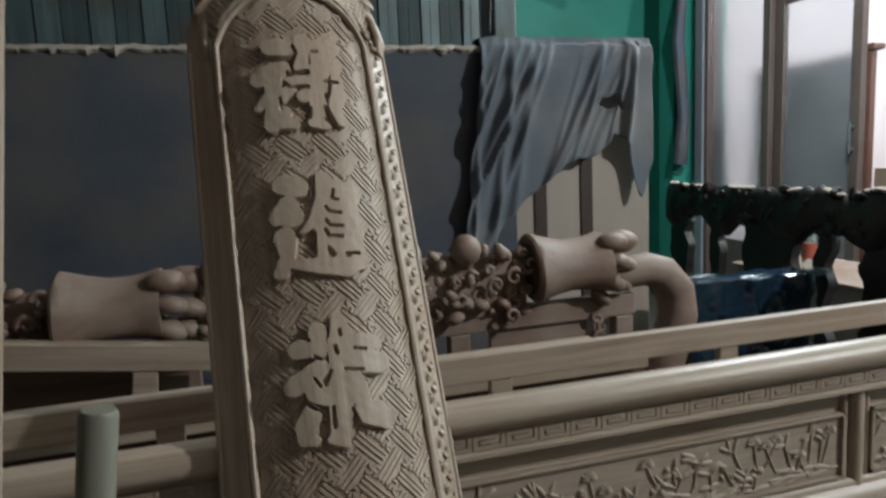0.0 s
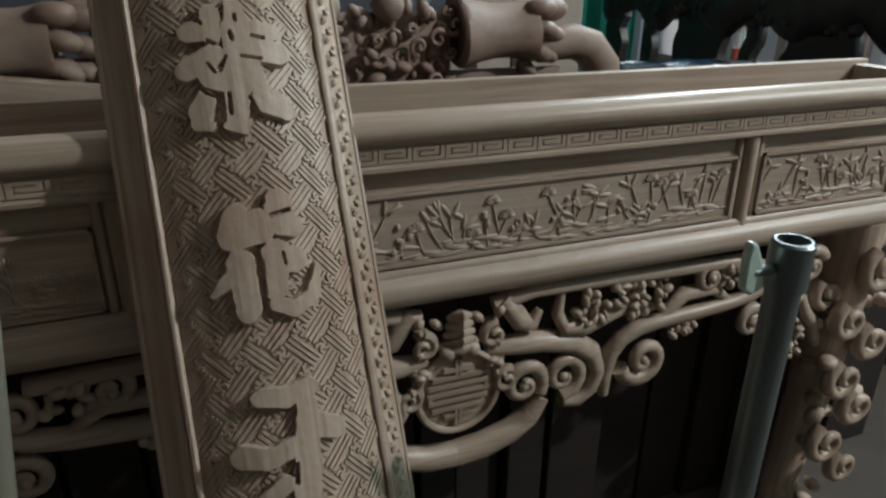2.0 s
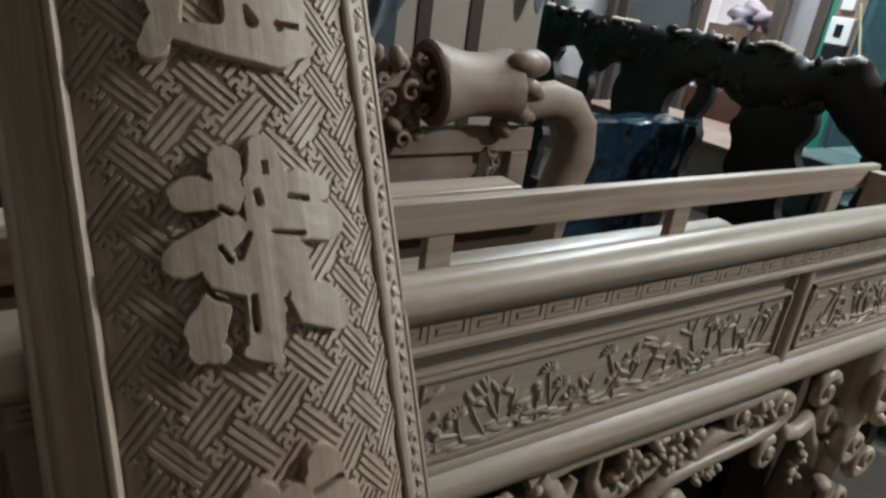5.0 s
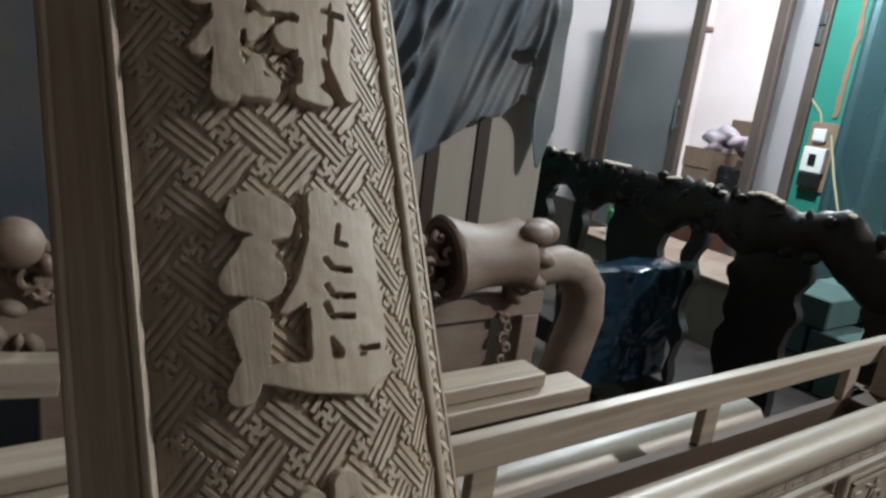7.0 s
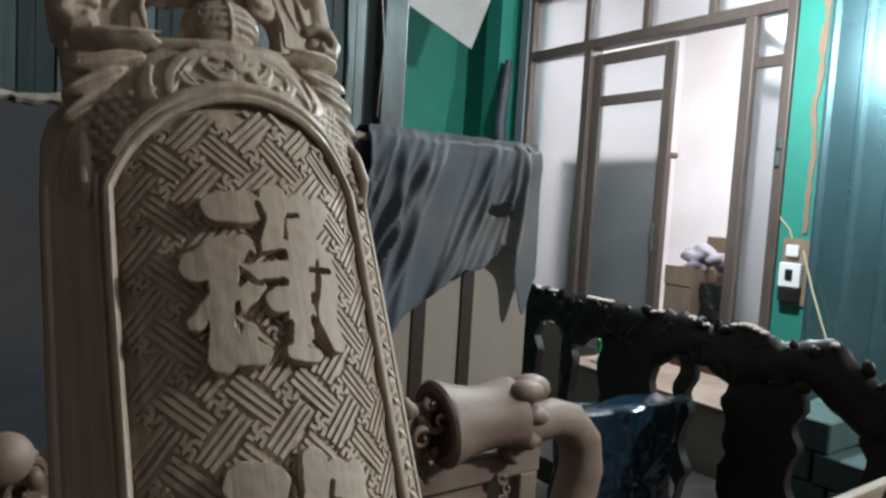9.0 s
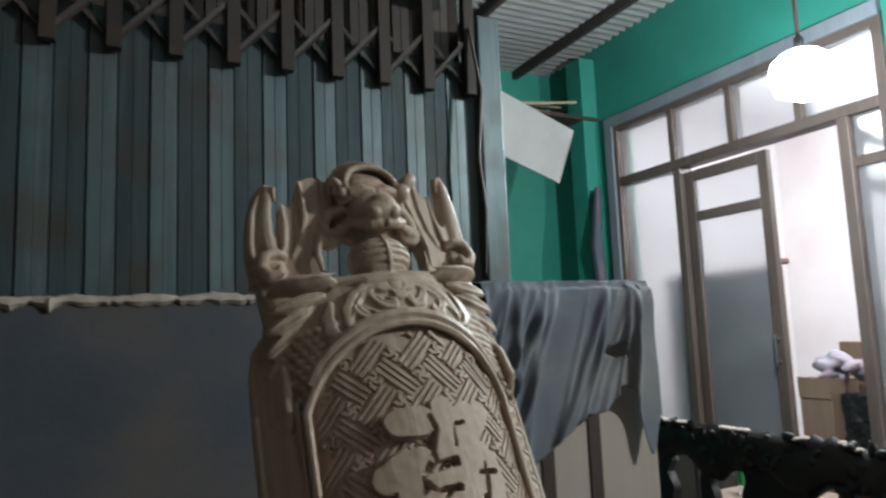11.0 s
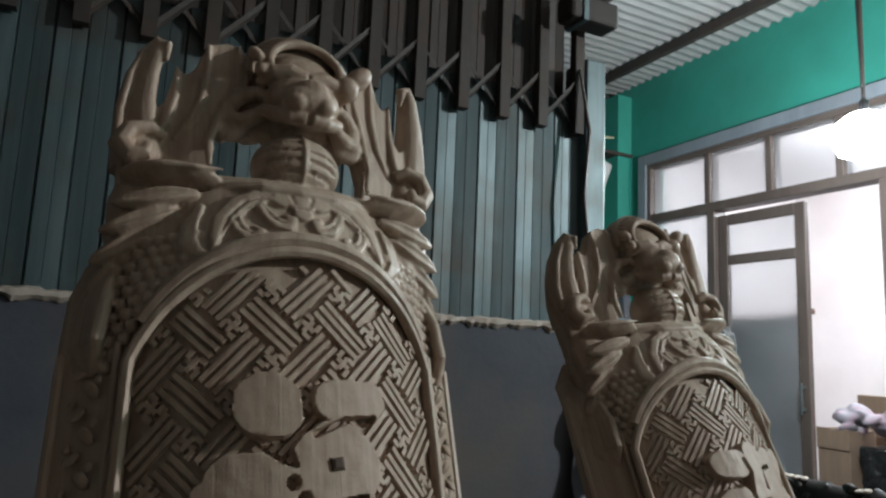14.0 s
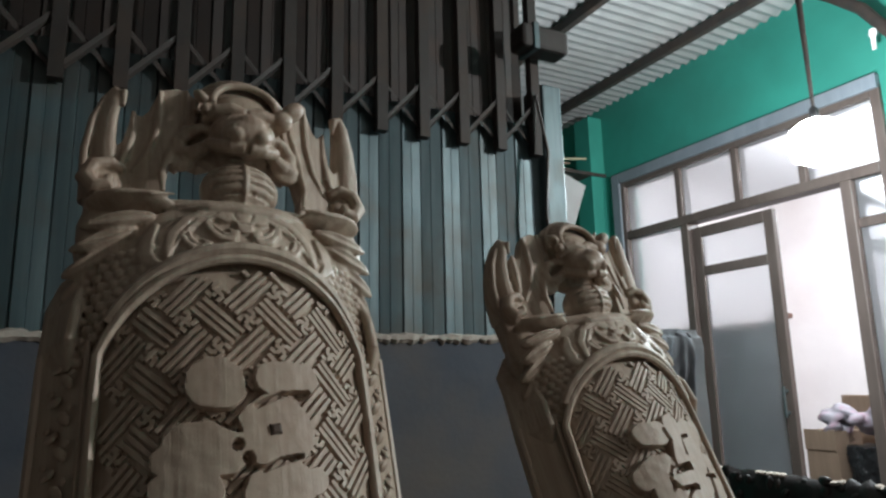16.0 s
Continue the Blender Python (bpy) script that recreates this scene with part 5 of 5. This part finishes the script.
# ---- black carved bench ----
bench = thing("black_bench", "black lacquered carved bench with wavy dusty crest", "bench", pose(1.78, 0, 0))
bm = bmesh.new()
n = 90
rows = []
for i in range(n + 1):
    y = 1.06 + (2.52 - 1.06) * i / n
    top = 1.190 + 0.014 * math.sin(y * 26) * (0.5 + 0.5 * math.sin(y * 5.1)) + 0.012 * noise.noise((y * 9, 0, 2)) + 0.014 * noise.noise((y * 31, 7, 2)) - 0.075 * max(0, min(1, (1.24 - y) / 0.10))
    low = 1.03 + 0.03 * math.sin(y * 19 + 1) + 0.02 * noise.noise((y * 14, 3, 1))
    low -= 0.06 * max(0, min(1, (1.24 - y) / 0.10))
    ring = []
    for k in range(12):
        a = 2 * math.pi * k / 12
        wob = 1 + 0.3 * noise.noise((y * 22, math.cos(a) * 1.5, math.sin(a) * 1.5))
        ring.append(bm.verts.new((0.034 * math.cos(a) * wob, y, (top + low) / 2 + (top - low) / 2 * math.sin(a) * (0.9 + 0.1 * wob))))
    rows.append(ring)
for a, b in zip(rows, rows[1:]):
    for k in range(12):
        bm.faces.new((a[k], a[(k + 1) % 12], b[(k + 1) % 12], b[k]))
bm.faces.new(rows[0])
bm.faces.new(rows[-1])
part("crest_rail", bm, BLACK, bench, "wavy carved crest rail", smooth=True)
bm = bmesh.new()
for i in range(60):
    y = 1.26 + 1.24 * i / 59
    if noise.noise((y * 7, 4, 4)) < 0.05:
        continue
    ball(bm, (-0.012, y + 0.008 * math.sin(i * 7.1), 1.188 + 0.012 * math.sin(y * 26) * (0.5 + 0.5 * math.sin(y * 5.1))), (0.020, 0.012, 0.008), (0, 0, 0), 8, 5)
part("crest_dust", bm, DUST, bench, "sawdust settled on the crest", smooth=True, kind="stuff")


rng = random.Random(41)
bm = bmesh.new()
for i in range(150):
    y = rng.uniform(1.08, 2.5)
    ball(bm, (-0.026 + rng.uniform(-0.006, 0.02), y, rng.uniform(1.05, 1.19) - 0.06 * max(0, min(1, (1.24 - y) / 0.10))), (0.012, rng.uniform(0.012, 0.03), rng.uniform(0.008, 0.020)), (rng.uniform(0, 180), 0, 0), 8, 6)
part("crest_carving", bm, BLACK, bench, "raised black carving on the crest rail", smooth=True, kind="stuff")


def splat(y0, y1, z0, z1, seed):
    """Upright back slat with an uneven carved outline."""
    bm = bmesh.new()
    rows = []
    for i in range(25):
        z = z0 + (z1 - z0) * i / 24
        a = y0 + 0.03 * noise.noise((seed, z * 18, 0)) + 0.005 * math.sin(z * 31 + seed) - 0.02 * ((z - z0) / (z1 - z0) - 0.5)
        b = y1 + 0.03 * noise.noise((seed + 5, z * 18, 0)) - 0.005 * math.sin(z * 37 + seed) + 0.02 * ((z - z0) / (z1 - z0) - 0.5)
        rows.append([bm.verts.new(p) for p in ((-0.018, a, z), (0.018, a, z), (0.018, b, z), (-0.018, b, z))])
    for a, b in zip(rows, rows[1:]):
        for k in range(4):
            bm.faces.new((a[k], a[(k + 1) % 4], b[(k + 1) % 4], b[k]))
    bm.faces.new(rows[0])
    bm.faces.new(rows[-1])
    return bm


for y0, y1 in ((2.40, 2.50), (2.20, 2.245), (1.83, 2.05), (1.685, 1.72), (1.34, 1.55), (1.09, 1.16)):
    part("slat", splat(y0, y1, 0.50, 1.06, y0), BLACK, bench, smooth=True)
part("seat", boxes((0.02, 0.48, 1.04, 2.54, 0.44, 0.50)), BLACK, bench, bevel=0.008)
part("seat_back_rail", boxes((-0.025, 0.018, 1.04, 2.54, 0.42, 0.52)), BLACK, bench, bevel=0.006)
for y in (1.08, 2.50):
    for x in (0.0, 0.44):
        part("leg", splat(y - 0.035, y + 0.035, 0.0, 0.44, y + x), BLACK, bench) if x == 0 else part("leg", boxes((x - 0.03, x + 0.03, y - 0.035, y + 0.035, 0, 0.44)), BLACK, bench, bevel=0.005)
bm = bmesh.new()
tube(bm, [(0, 1.12, 1.10), (0.02, 1.02, 1.09), (0.10, 0.97, 1.06), (0.20, 0.96, 0.98), (0.26, 0.96, 0.88), (0.26, 0.96, 0.50)], [0.035, 0.04, 0.04, 0.04, 0.038, 0.035], 12)
part("arm", bm, BLACK, bench, "curved black arm", smooth=True)

# ---- film-wrapped chair ----
def wrapped(x0, x1, y0, y1, z0, z1):
    bm = bmesh.new()
    nu, nz = 110, 64
    rows = []
    for j in range(nz + 1):
        z = z0 + (z1 - z0) * j / nz
        ring = []
        for i in range(nu):
            a = 2 * math.pi * i / nu
            c, s = math.cos(a), math.sin(a)
            k = 1 / max(abs(c), abs(s)) ** 0.85
            x, y = (x0 + x1) / 2 + (x1 - x0) / 2 * c * k, (y0 + y1) / 2 + (y1 - y0) / 2 * s * k
            d = 0.020 * noise.noise((x * 12, y * 12, z * 7)) + 0.016 * abs(noise.noise((x * 30, y * 30, z * 13))) + 0.006 * noise.noise((x * 85, y * 85, z * 40)) - (0.02 if j == nz else 0)
            ring.append(bm.verts.new((x + d * c, y + d * s, z + 0.014 * noise.noise((x * 14, y * 14, 5)) * (j / nz))))
        rows.append(ring)
    for a, b in zip(rows, rows[1:]):
        for i in range(nu):
            bm.faces.new((a[i], a[(i + 1) % nu], b[(i + 1) % nu], b[i]))
    bm.faces.new(rows[0])
    bm.faces.new(rows[-1])
    return bm


chair = thing("wrapped_chair", "chair parts wrapped in crinkled dark blue stretch film", "chair")
part("wrapped_back", wrapped(1.24, 1.70, 1.66, 1.76, 0.58, 0.945), FILM, chair, smooth=True)
part("wrapped_seat", wrapped(1.28, 1.66, 1.36, 1.66, 0.36, 0.50), FILM, chair, smooth=True)
for x in (1.31, 1.62):
    for y in (1.40, 1.70):
        part("leg", boxes((x - 0.02, x + 0.02, y - 0.02, y + 0.02, 0, 0.62 if y > 1.5 else 0.37)), BLACK, chair, bevel=0.004)
part("arm_bar", boxes((1.66, 1.75, 1.66, 1.70, 0.925, 0.945)), GALV, chair, "pale wrapped bar", bevel=0.004)

# ---- lamps ----
def hanging_bulb(place, top, mat, label):
    root = thing("hanging_bulb", label, "lamp", pose(*place))
    bm = bmesh.new()
    tube(bm, [(0, 0, 0.10), (0, 0, 0.085), (0, 0, 0.05), (0, 0, -0.015), (0, 0, -0.085), (0, 0, -0.125)], [0.03, 0.07, 0.115, 0.135, 0.110, 0.03], 20)
    shape = bm
    bm = bmesh.new()
    tube(bm, [(0, 0, 0.10), (0, 0, 0.15), (0, 0, 0.16)], [0.021, 0.021, 0.012], 14)
    socket = part("socket", bm, DARK_PLASTIC, root, smooth=True)
    bulb = part("bulb", shape, mat, socket, "lit white bulb", smooth=True)
    bulb.visible_shadow = False
    bm = bmesh.new()
    h = top - place[2]
    tube(bm, [(0, 0, 0.155), (0.012, 0.008, 0.155 + (h - 0.155) * 0.3), (-0.014, -0.006, 0.155 + (h - 0.155) * 0.6), (0.0, 0.02, h)], [0.008, 0.013, 0.017, 0.009], 8)
    part("cable", bm, RUST, root, "dusty taped cable", smooth=True)
    return root


hanging_bulb(DOOR_LAMP, 3.992, BULB, "lit white bulb hanging on a dusty cable by the door")
hanging_bulb(WORK_LAMP, 3.992, BULB_WARM, "lit bulb hanging over the workshop floor")
hanging_bulb(ROOM_LAMP, 3.6, BULB, "lit bulb hanging in the back room")

# ---- blue sheet by the door ----
bm = bmesh.new()
prof, y = [], -2.0
while y < 2.27:
    for fy, fx in ((0, 0), (0.10, 0), (0.118, -0.028), (0.136, -0.028), (0.154, 0)):
        prof.append((3.615 + fx, y + fy))
    y += 0.172
rows = [(bm.verts.new((a, b, 0.02)), bm.verts.new((a, b, 3.0))) for a, b in prof if b < 2.28]
for a, b in zip(rows, rows[1:]):
    bm.faces.new((a[0], a[1], b[1], b[0]))
for v in [e for e in bmesh.ops.extrude_face_region(bm, geom=bm.faces[:])["geom"] if isinstance(e, bmesh.types.BMVert)]:
    v.co.x += 0.004
sheet = part("metal_sheet", bm, BLUE_STEEL)
tagged(sheet, "ribbed blue steel sheet standing against the green wall", "metal sheet")
bm = bmesh.new()
rng = random.Random(9)
rows = []
for i in range(90):
    z = 1.45 + 1.6 * i / 89
    w = 0.008 + 0.045 * abs(noise.noise((0, 0, z * 5))) * (0.4 + abs(noise.noise((3, 0, z * 17)))) + rng.uniform(0, 0.008)
    mid = 2.325 + 0.030 * noise.noise((7, 0, z * 4)) + 0.008 * noise.noise((9, 0, z * 19))
    rows.append([bm.verts.new(p) for p in ((3.642, mid - w, z), (3.642, mid + w, z), (3.648, mid + w, z), (3.648, mid - w, z))])
for a, b in zip(rows, rows[1:]):
    for k in range(4):
        bm.faces.new((a[k], a[(k + 1) % 4], b[(k + 1) % 4], b[k]))
crack = part("plaster_break", bm, CARD)
tagged(crack, "broken plaster edge showing brown on the green wall", "plaster edge", kind="structure")

# ---- socket, breaker and cable ----
outlet = thing("socket_box", "white wall socket and breaker on a wooden plate with a cable", "socket")
part("plate", boxes((3.636, 3.649, 2.285, 2.435, 1.05, 1.42)), CARD, outlet, bevel=0.003)
part("socket_face", boxes((3.610, 3.636, 2.335, 2.405, 1.32, 1.385)), WHITE, outlet, bevel=0.006)
part("breaker", boxes((3.595, 3.636, 2.305, 2.425, 1.15, 1.285)), WHITE, outlet, bevel=0.006)
part("breaker_switch", boxes((3.588, 3.595, 2.345, 2.385, 1.19, 1.25)), DARK_PLASTIC, outlet, bevel=0.002)
part("adapter", boxes((3.59, 3.636, 2.31, 2.42, 1.07, 1.145)), DARK_PLASTIC, outlet, bevel=0.005)
bm = bmesh.new()
tube(bm, [(3.642, 2.38, 1.39), (3.642, 2.41, 1.47), (3.642, 2.47, 1.53), (3.642, 2.51, 1.60), (3.642, 2.515, 1.85), (3.642, 2.51, 2.3), (3.642, 2.5, 3.2)], 0.006, 7)
part("cable", bm, CABLE, outlet, smooth=True)
bm = bmesh.new()
tube(bm, [(3.60, 2.30, 1.36), (3.575, 2.22, 1.15), (3.57, 2.10, 0.85), (3.57, 1.95, 0.55), (3.57, 1.9, 0.02)], 0.006, 7)
part("hanging_cable", bm, CABLE, outlet, smooth=True)
part("door_latch", boxes((-0.052, -0.03, 2.49, 2.515, 1.82, 1.90), (-0.046, -0.03, 2.485, 2.52, 1.92, 1.98)), GALV, door, "worn steel latch", bevel=0.003)

# ---- things in the back room ----
wardrobe = thing("wardrobe", "tall grey wardrobe behind the frosted door", "wardrobe", pose(4.15, 0, 0))
part("carcass", boxes((0.0, 0.10, 3.74, 4.75, 0.0, 1.88)), BOARD, wardrobe, bevel=0.006)
part("cornice", boxes((-0.03, 0.13, 3.735, 4.77, 1.885, 1.93)), CABINET, wardrobe, bevel=0.01)
cabinet = thing("back_room_cabinet", "reddish-brown cabinet with moulded cornice in the back room", "cabinet", pose(4.15, 3.655, 0))
part("carcass", boxes((0, 0.05, 0, 0.075, 0, 1.93)), CABINET, cabinet, bevel=0.005)
part("cornice", boxes((-0.03, 0.08, -0.04, 0.078, 1.935, 1.98)), CABINET, cabinet, bevel=0.012)
chest = thing("low_chest", "low brown wooden chest with a raised back in the room", "chest", pose(4.1, 3.04, 0))
part("body", boxes((0, 0.6, -0.25, 0.55, 0, 0.70)), CABINET, chest, bevel=0.006)
part("backboard", boxes((0.54, 0.6, 0.30, 0.55, 0.70, 1.36)), CARD, chest, bevel=0.006)
carton = thing("carton", "brown cardboard carton on the chest", "box", pose(4.13, 3.34, 0.70))
carton_body = part("body", boxes((0, 0.30, 0, 0.23, 0, 0.43)), CARD, carton, bevel=0.004)
part("flap", boxes((-0.012, 0.0, 0.0, 0.23, 0.30, 0.44)), CARD, carton_body, bevel=0.002)
part("tape", boxes((-0.015, 0.302, 0.095, 0.125, 0.431, 0.434)), CABLE, carton_body)
blackbag = part("black_bag", wrapped(4.16, 4.40, 3.10, 3.30, 0.70, 1.04), DARK_PLASTIC, smooth=True)
tagged(blackbag, "black plastic bag on the chest", "bag")
bm = bmesh.new()
rng = random.Random(5)
for k in range(16):
    ball(bm, (4.27 + rng.uniform(-0.08, 0.08), 3.28 + rng.uniform(-0.14, 0.14), 1.20 + rng.uniform(-0.07, 0.08)), (rng.uniform(0.05, 0.09), rng.uniform(0.06, 0.11), rng.uniform(0.025, 0.05)), (rng.uniform(-40, 40), rng.uniform(-30, 30), rng.uniform(0, 180)), 14, 9)
bundle = part("crumpled_blanket", bm, BAG, smooth=True)
mod = bundle.modifiers.new("merge", "REMESH")
mod.mode, mod.voxel_size, mod.use_smooth_shade = "VOXEL", 0.012, True
tagged(bundle, "crumpled pale flowered bedding on the carton", "bedding")

# ---- sign, beam end and clutter beyond the gate ----
signboard = part("hanging_sheet", boxes((-0.40, 0.36, -0.006, 0.006, -0.22, 0.22)), PAPER, bevel=0.003)
signboard.matrix_basis = pose(2.62, 4.46, 2.96, 8, 17, 6)
tagged(signboard, "dusty grey rigid sheet hanging crooked on the wall", "sheet")
bm = bmesh.new()
tube(bm, [(2.55, 4.46, 3.16), (2.5, 4.9, 3.4), (2.52, 5.59, 3.6)], 0.006, 6)
hang = part("hanging_wire", bm, RUST)
tagged(hang, "dark wire holding the grey sheet", "wire")
rack = thing("roof_rack", "pile of sticks and scraps on a high bracket", "rack", pose(2.7, 4.9, 3.36))
part("bracket", boxes((-0.5, 0.95, 0.0, 0.69, -0.03, 0.0)), RUST, rack, bevel=0.003)
rng = random.Random(12)
for k in range(9):
    bm = bmesh.new()
    a, z = rng.uniform(-0.25, 0.25), 0.02 + 0.022 * k
    tube(bm, [(-0.45 + rng.uniform(0, 0.2), 0.1 + 0.06 * k % 0.5, z), (0.1, 0.1 + 0.06 * k % 0.5 + a * 0.3, z + 0.02), (0.55 + rng.uniform(0, 0.35), 0.1 + 0.06 * k % 0.5 + a, z + rng.uniform(-0.01, 0.05))], [0.012, 0.014, 0.010], 7)
    part("stick", bm, (CARD, CABLE, RUST)[k % 3], rack, smooth=True)
bm = bmesh.new()
for k in range(10):
    ball(bm, (-0.2 + rng.uniform(-0.2, 0.3), 0.3 + rng.uniform(-0.1, 0.1), 0.10 + rng.uniform(0, 0.12)), (rng.uniform(0.04, 0.09), 0.06, rng.uniform(0.02, 0.05)), (rng.uniform(0, 90), rng.uniform(-30, 30), 0), 9, 6)
part("scraps", bm, CARD, rack, "brown scraps", smooth=True, kind="stuff")
beam = thing("beam_end", "dark rough timber beam end above the gate", "beam", pose(0, 0, 0))
part("timber", boxes((0.66, 0.84, 1.94, 2.02, 2.57, 2.65)), RUST, beam, bevel=0.012)
part("clamp", boxes((0.70, 0.72, 1.935, 2.03, 2.565, 2.655)), STEEL, beam, bevel=0.002)
part("hanger", boxes((0.67, 0.69, 2.0, 2.02, 2.65, 3.98)), RUST, beam)
bm = bmesh.new()
tube(bm, [(0.755, 2.02, 2.45), (0.77, 1.99, 2.25), (0.752, 1.99, 2.05), (0.765, 1.985, 1.9), (0.758, 1.99, 1.72)], [0.004, 0.006, 0.005, 0.006, 0.003], 8)
rag = part("hanging_rag", bm, RUST, smooth=True)
tagged(rag, "dirty twisted rag hanging on the gate post", "rag")
bm = bmesh.new()
tube(bm, [(3.50, 4.80, 2.7), (3.46, 4.82, 2.2), (3.50, 4.80, 1.6), (3.48, 4.82, 1.2)], [0.05, 0.09, 0.08, 0.10], 12, 0.6)
coat = part("hanging_coat", bm, BOARD, smooth=True)
tagged(coat, "dark grey coat hanging beside the door frame", "coat")

# ---- bottles and clutter behind the bench ----
def bottle(x, y, z, mat, label):
    root = thing("drink_bottle", label, "bottle", pose(x, y, z), "bottles behind the bench")
    bm = bmesh.new()
    tube(bm, [(0, 0, 0), (0, 0, 0.01), (0, 0, 0.13), (0, 0, 0.17), (0, 0, 0.20), (0, 0, 0.215)], [0.028, 0.031, 0.031, 0.022, 0.012, 0.012], 16)
    part("body", bm, CLEAR, root, smooth=True)
    bm = bmesh.new()
    tube(bm, [(0, 0, 0.05), (0, 0, 0.12)], 0.0322, 16)
    part("label_band", bm, mat, root, smooth=True)
    bm = bmesh.new()
    tube(bm, [(0, 0, 0.212), (0, 0, 0.228)], 0.014, 12)
    part("cap", bm, mat, root)


stand = thing("low_cupboard", "low pale cupboard behind the black bench", "cupboard")
part("body", boxes((2.32, 2.75, 1.75, 2.75, 0, 0.74)), PALE, stand, bevel=0.006)
part("worktop", boxes((2.30, 2.77, 1.73, 2.77, 0.742, 0.765)), DUSTY, stand, bevel=0.004)
bottle(2.42, 2.62, 0.766, GREENISH, "clear plastic drink bottle with green label")
bottle(2.45, 2.44, 0.766, REDDISH, "clear plastic drink bottle with red label")
stack = thing("block_stack", "stack of dark teal-grey building blocks on the floor", "blocks", pose(2.35, 0.86, 0))
shape = None
rng = random.Random(17)
for k in range(7):
    for j in range(4):
        for i in range(2):
            if k == 6 and (i + j) % 3 == 2:
                continue
            if shape is None:
                bm = boxes((0, 0.235, 0, 0.205, 0, 0.112))
                bmesh.ops.bevel(bm, geom=bm.edges[:], offset=0.006, segments=1, affect="EDGES")
                block = part("block", bm, TARP, stack)
                shape = block.data
            else:
                block = new("block", shape)
                block.parent = stack
            block.matrix_basis = pose(0.245 * i + rng.uniform(-0.008, 0.008), 0.217 * j + (0.06 if k % 2 else 0) + rng.uniform(-0.006, 0.006), 0.118 * k, 0, 0, rng.uniform(-2, 2))
sack2 = part("yellow_sack", wrapped(2.0, 2.25, 1.25, 1.75, 0.0, 0.42), CABLE, smooth=True)
tagged(sack2, "yellowish sack on the floor behind the bench", "sack")

# ---- conduit over the door ----
conduit = thing("wall_conduit", "dusty dark pipe with a pale fitting over the door", "pipe")
bm = bmesh.new()
tube(bm, [(3.56, 2.75, 3.97), (3.56, 2.62, 3.86), (3.55, 2.46, 3.70), (3.55, 2.30, 3.44), (3.56, 2.05, 3.10), (3.57, 1.9, 3.02)], [0.03, 0.034, 0.036, 0.034, 0.03, 0.03], 12)
part("pipe", bm, RUST, conduit, smooth=True)
bm = bmesh.new()
tube(bm, [(3.53, 2.405, 3.53), (3.53, 2.408, 3.50), (3.53, 2.41, 3.48), (3.53, 2.412, 3.41)], [0.022, 0.024, 0.013, 0.012], 12)
part("fitting", bm, WHITE, conduit, "pale plastic fitting", smooth=True)
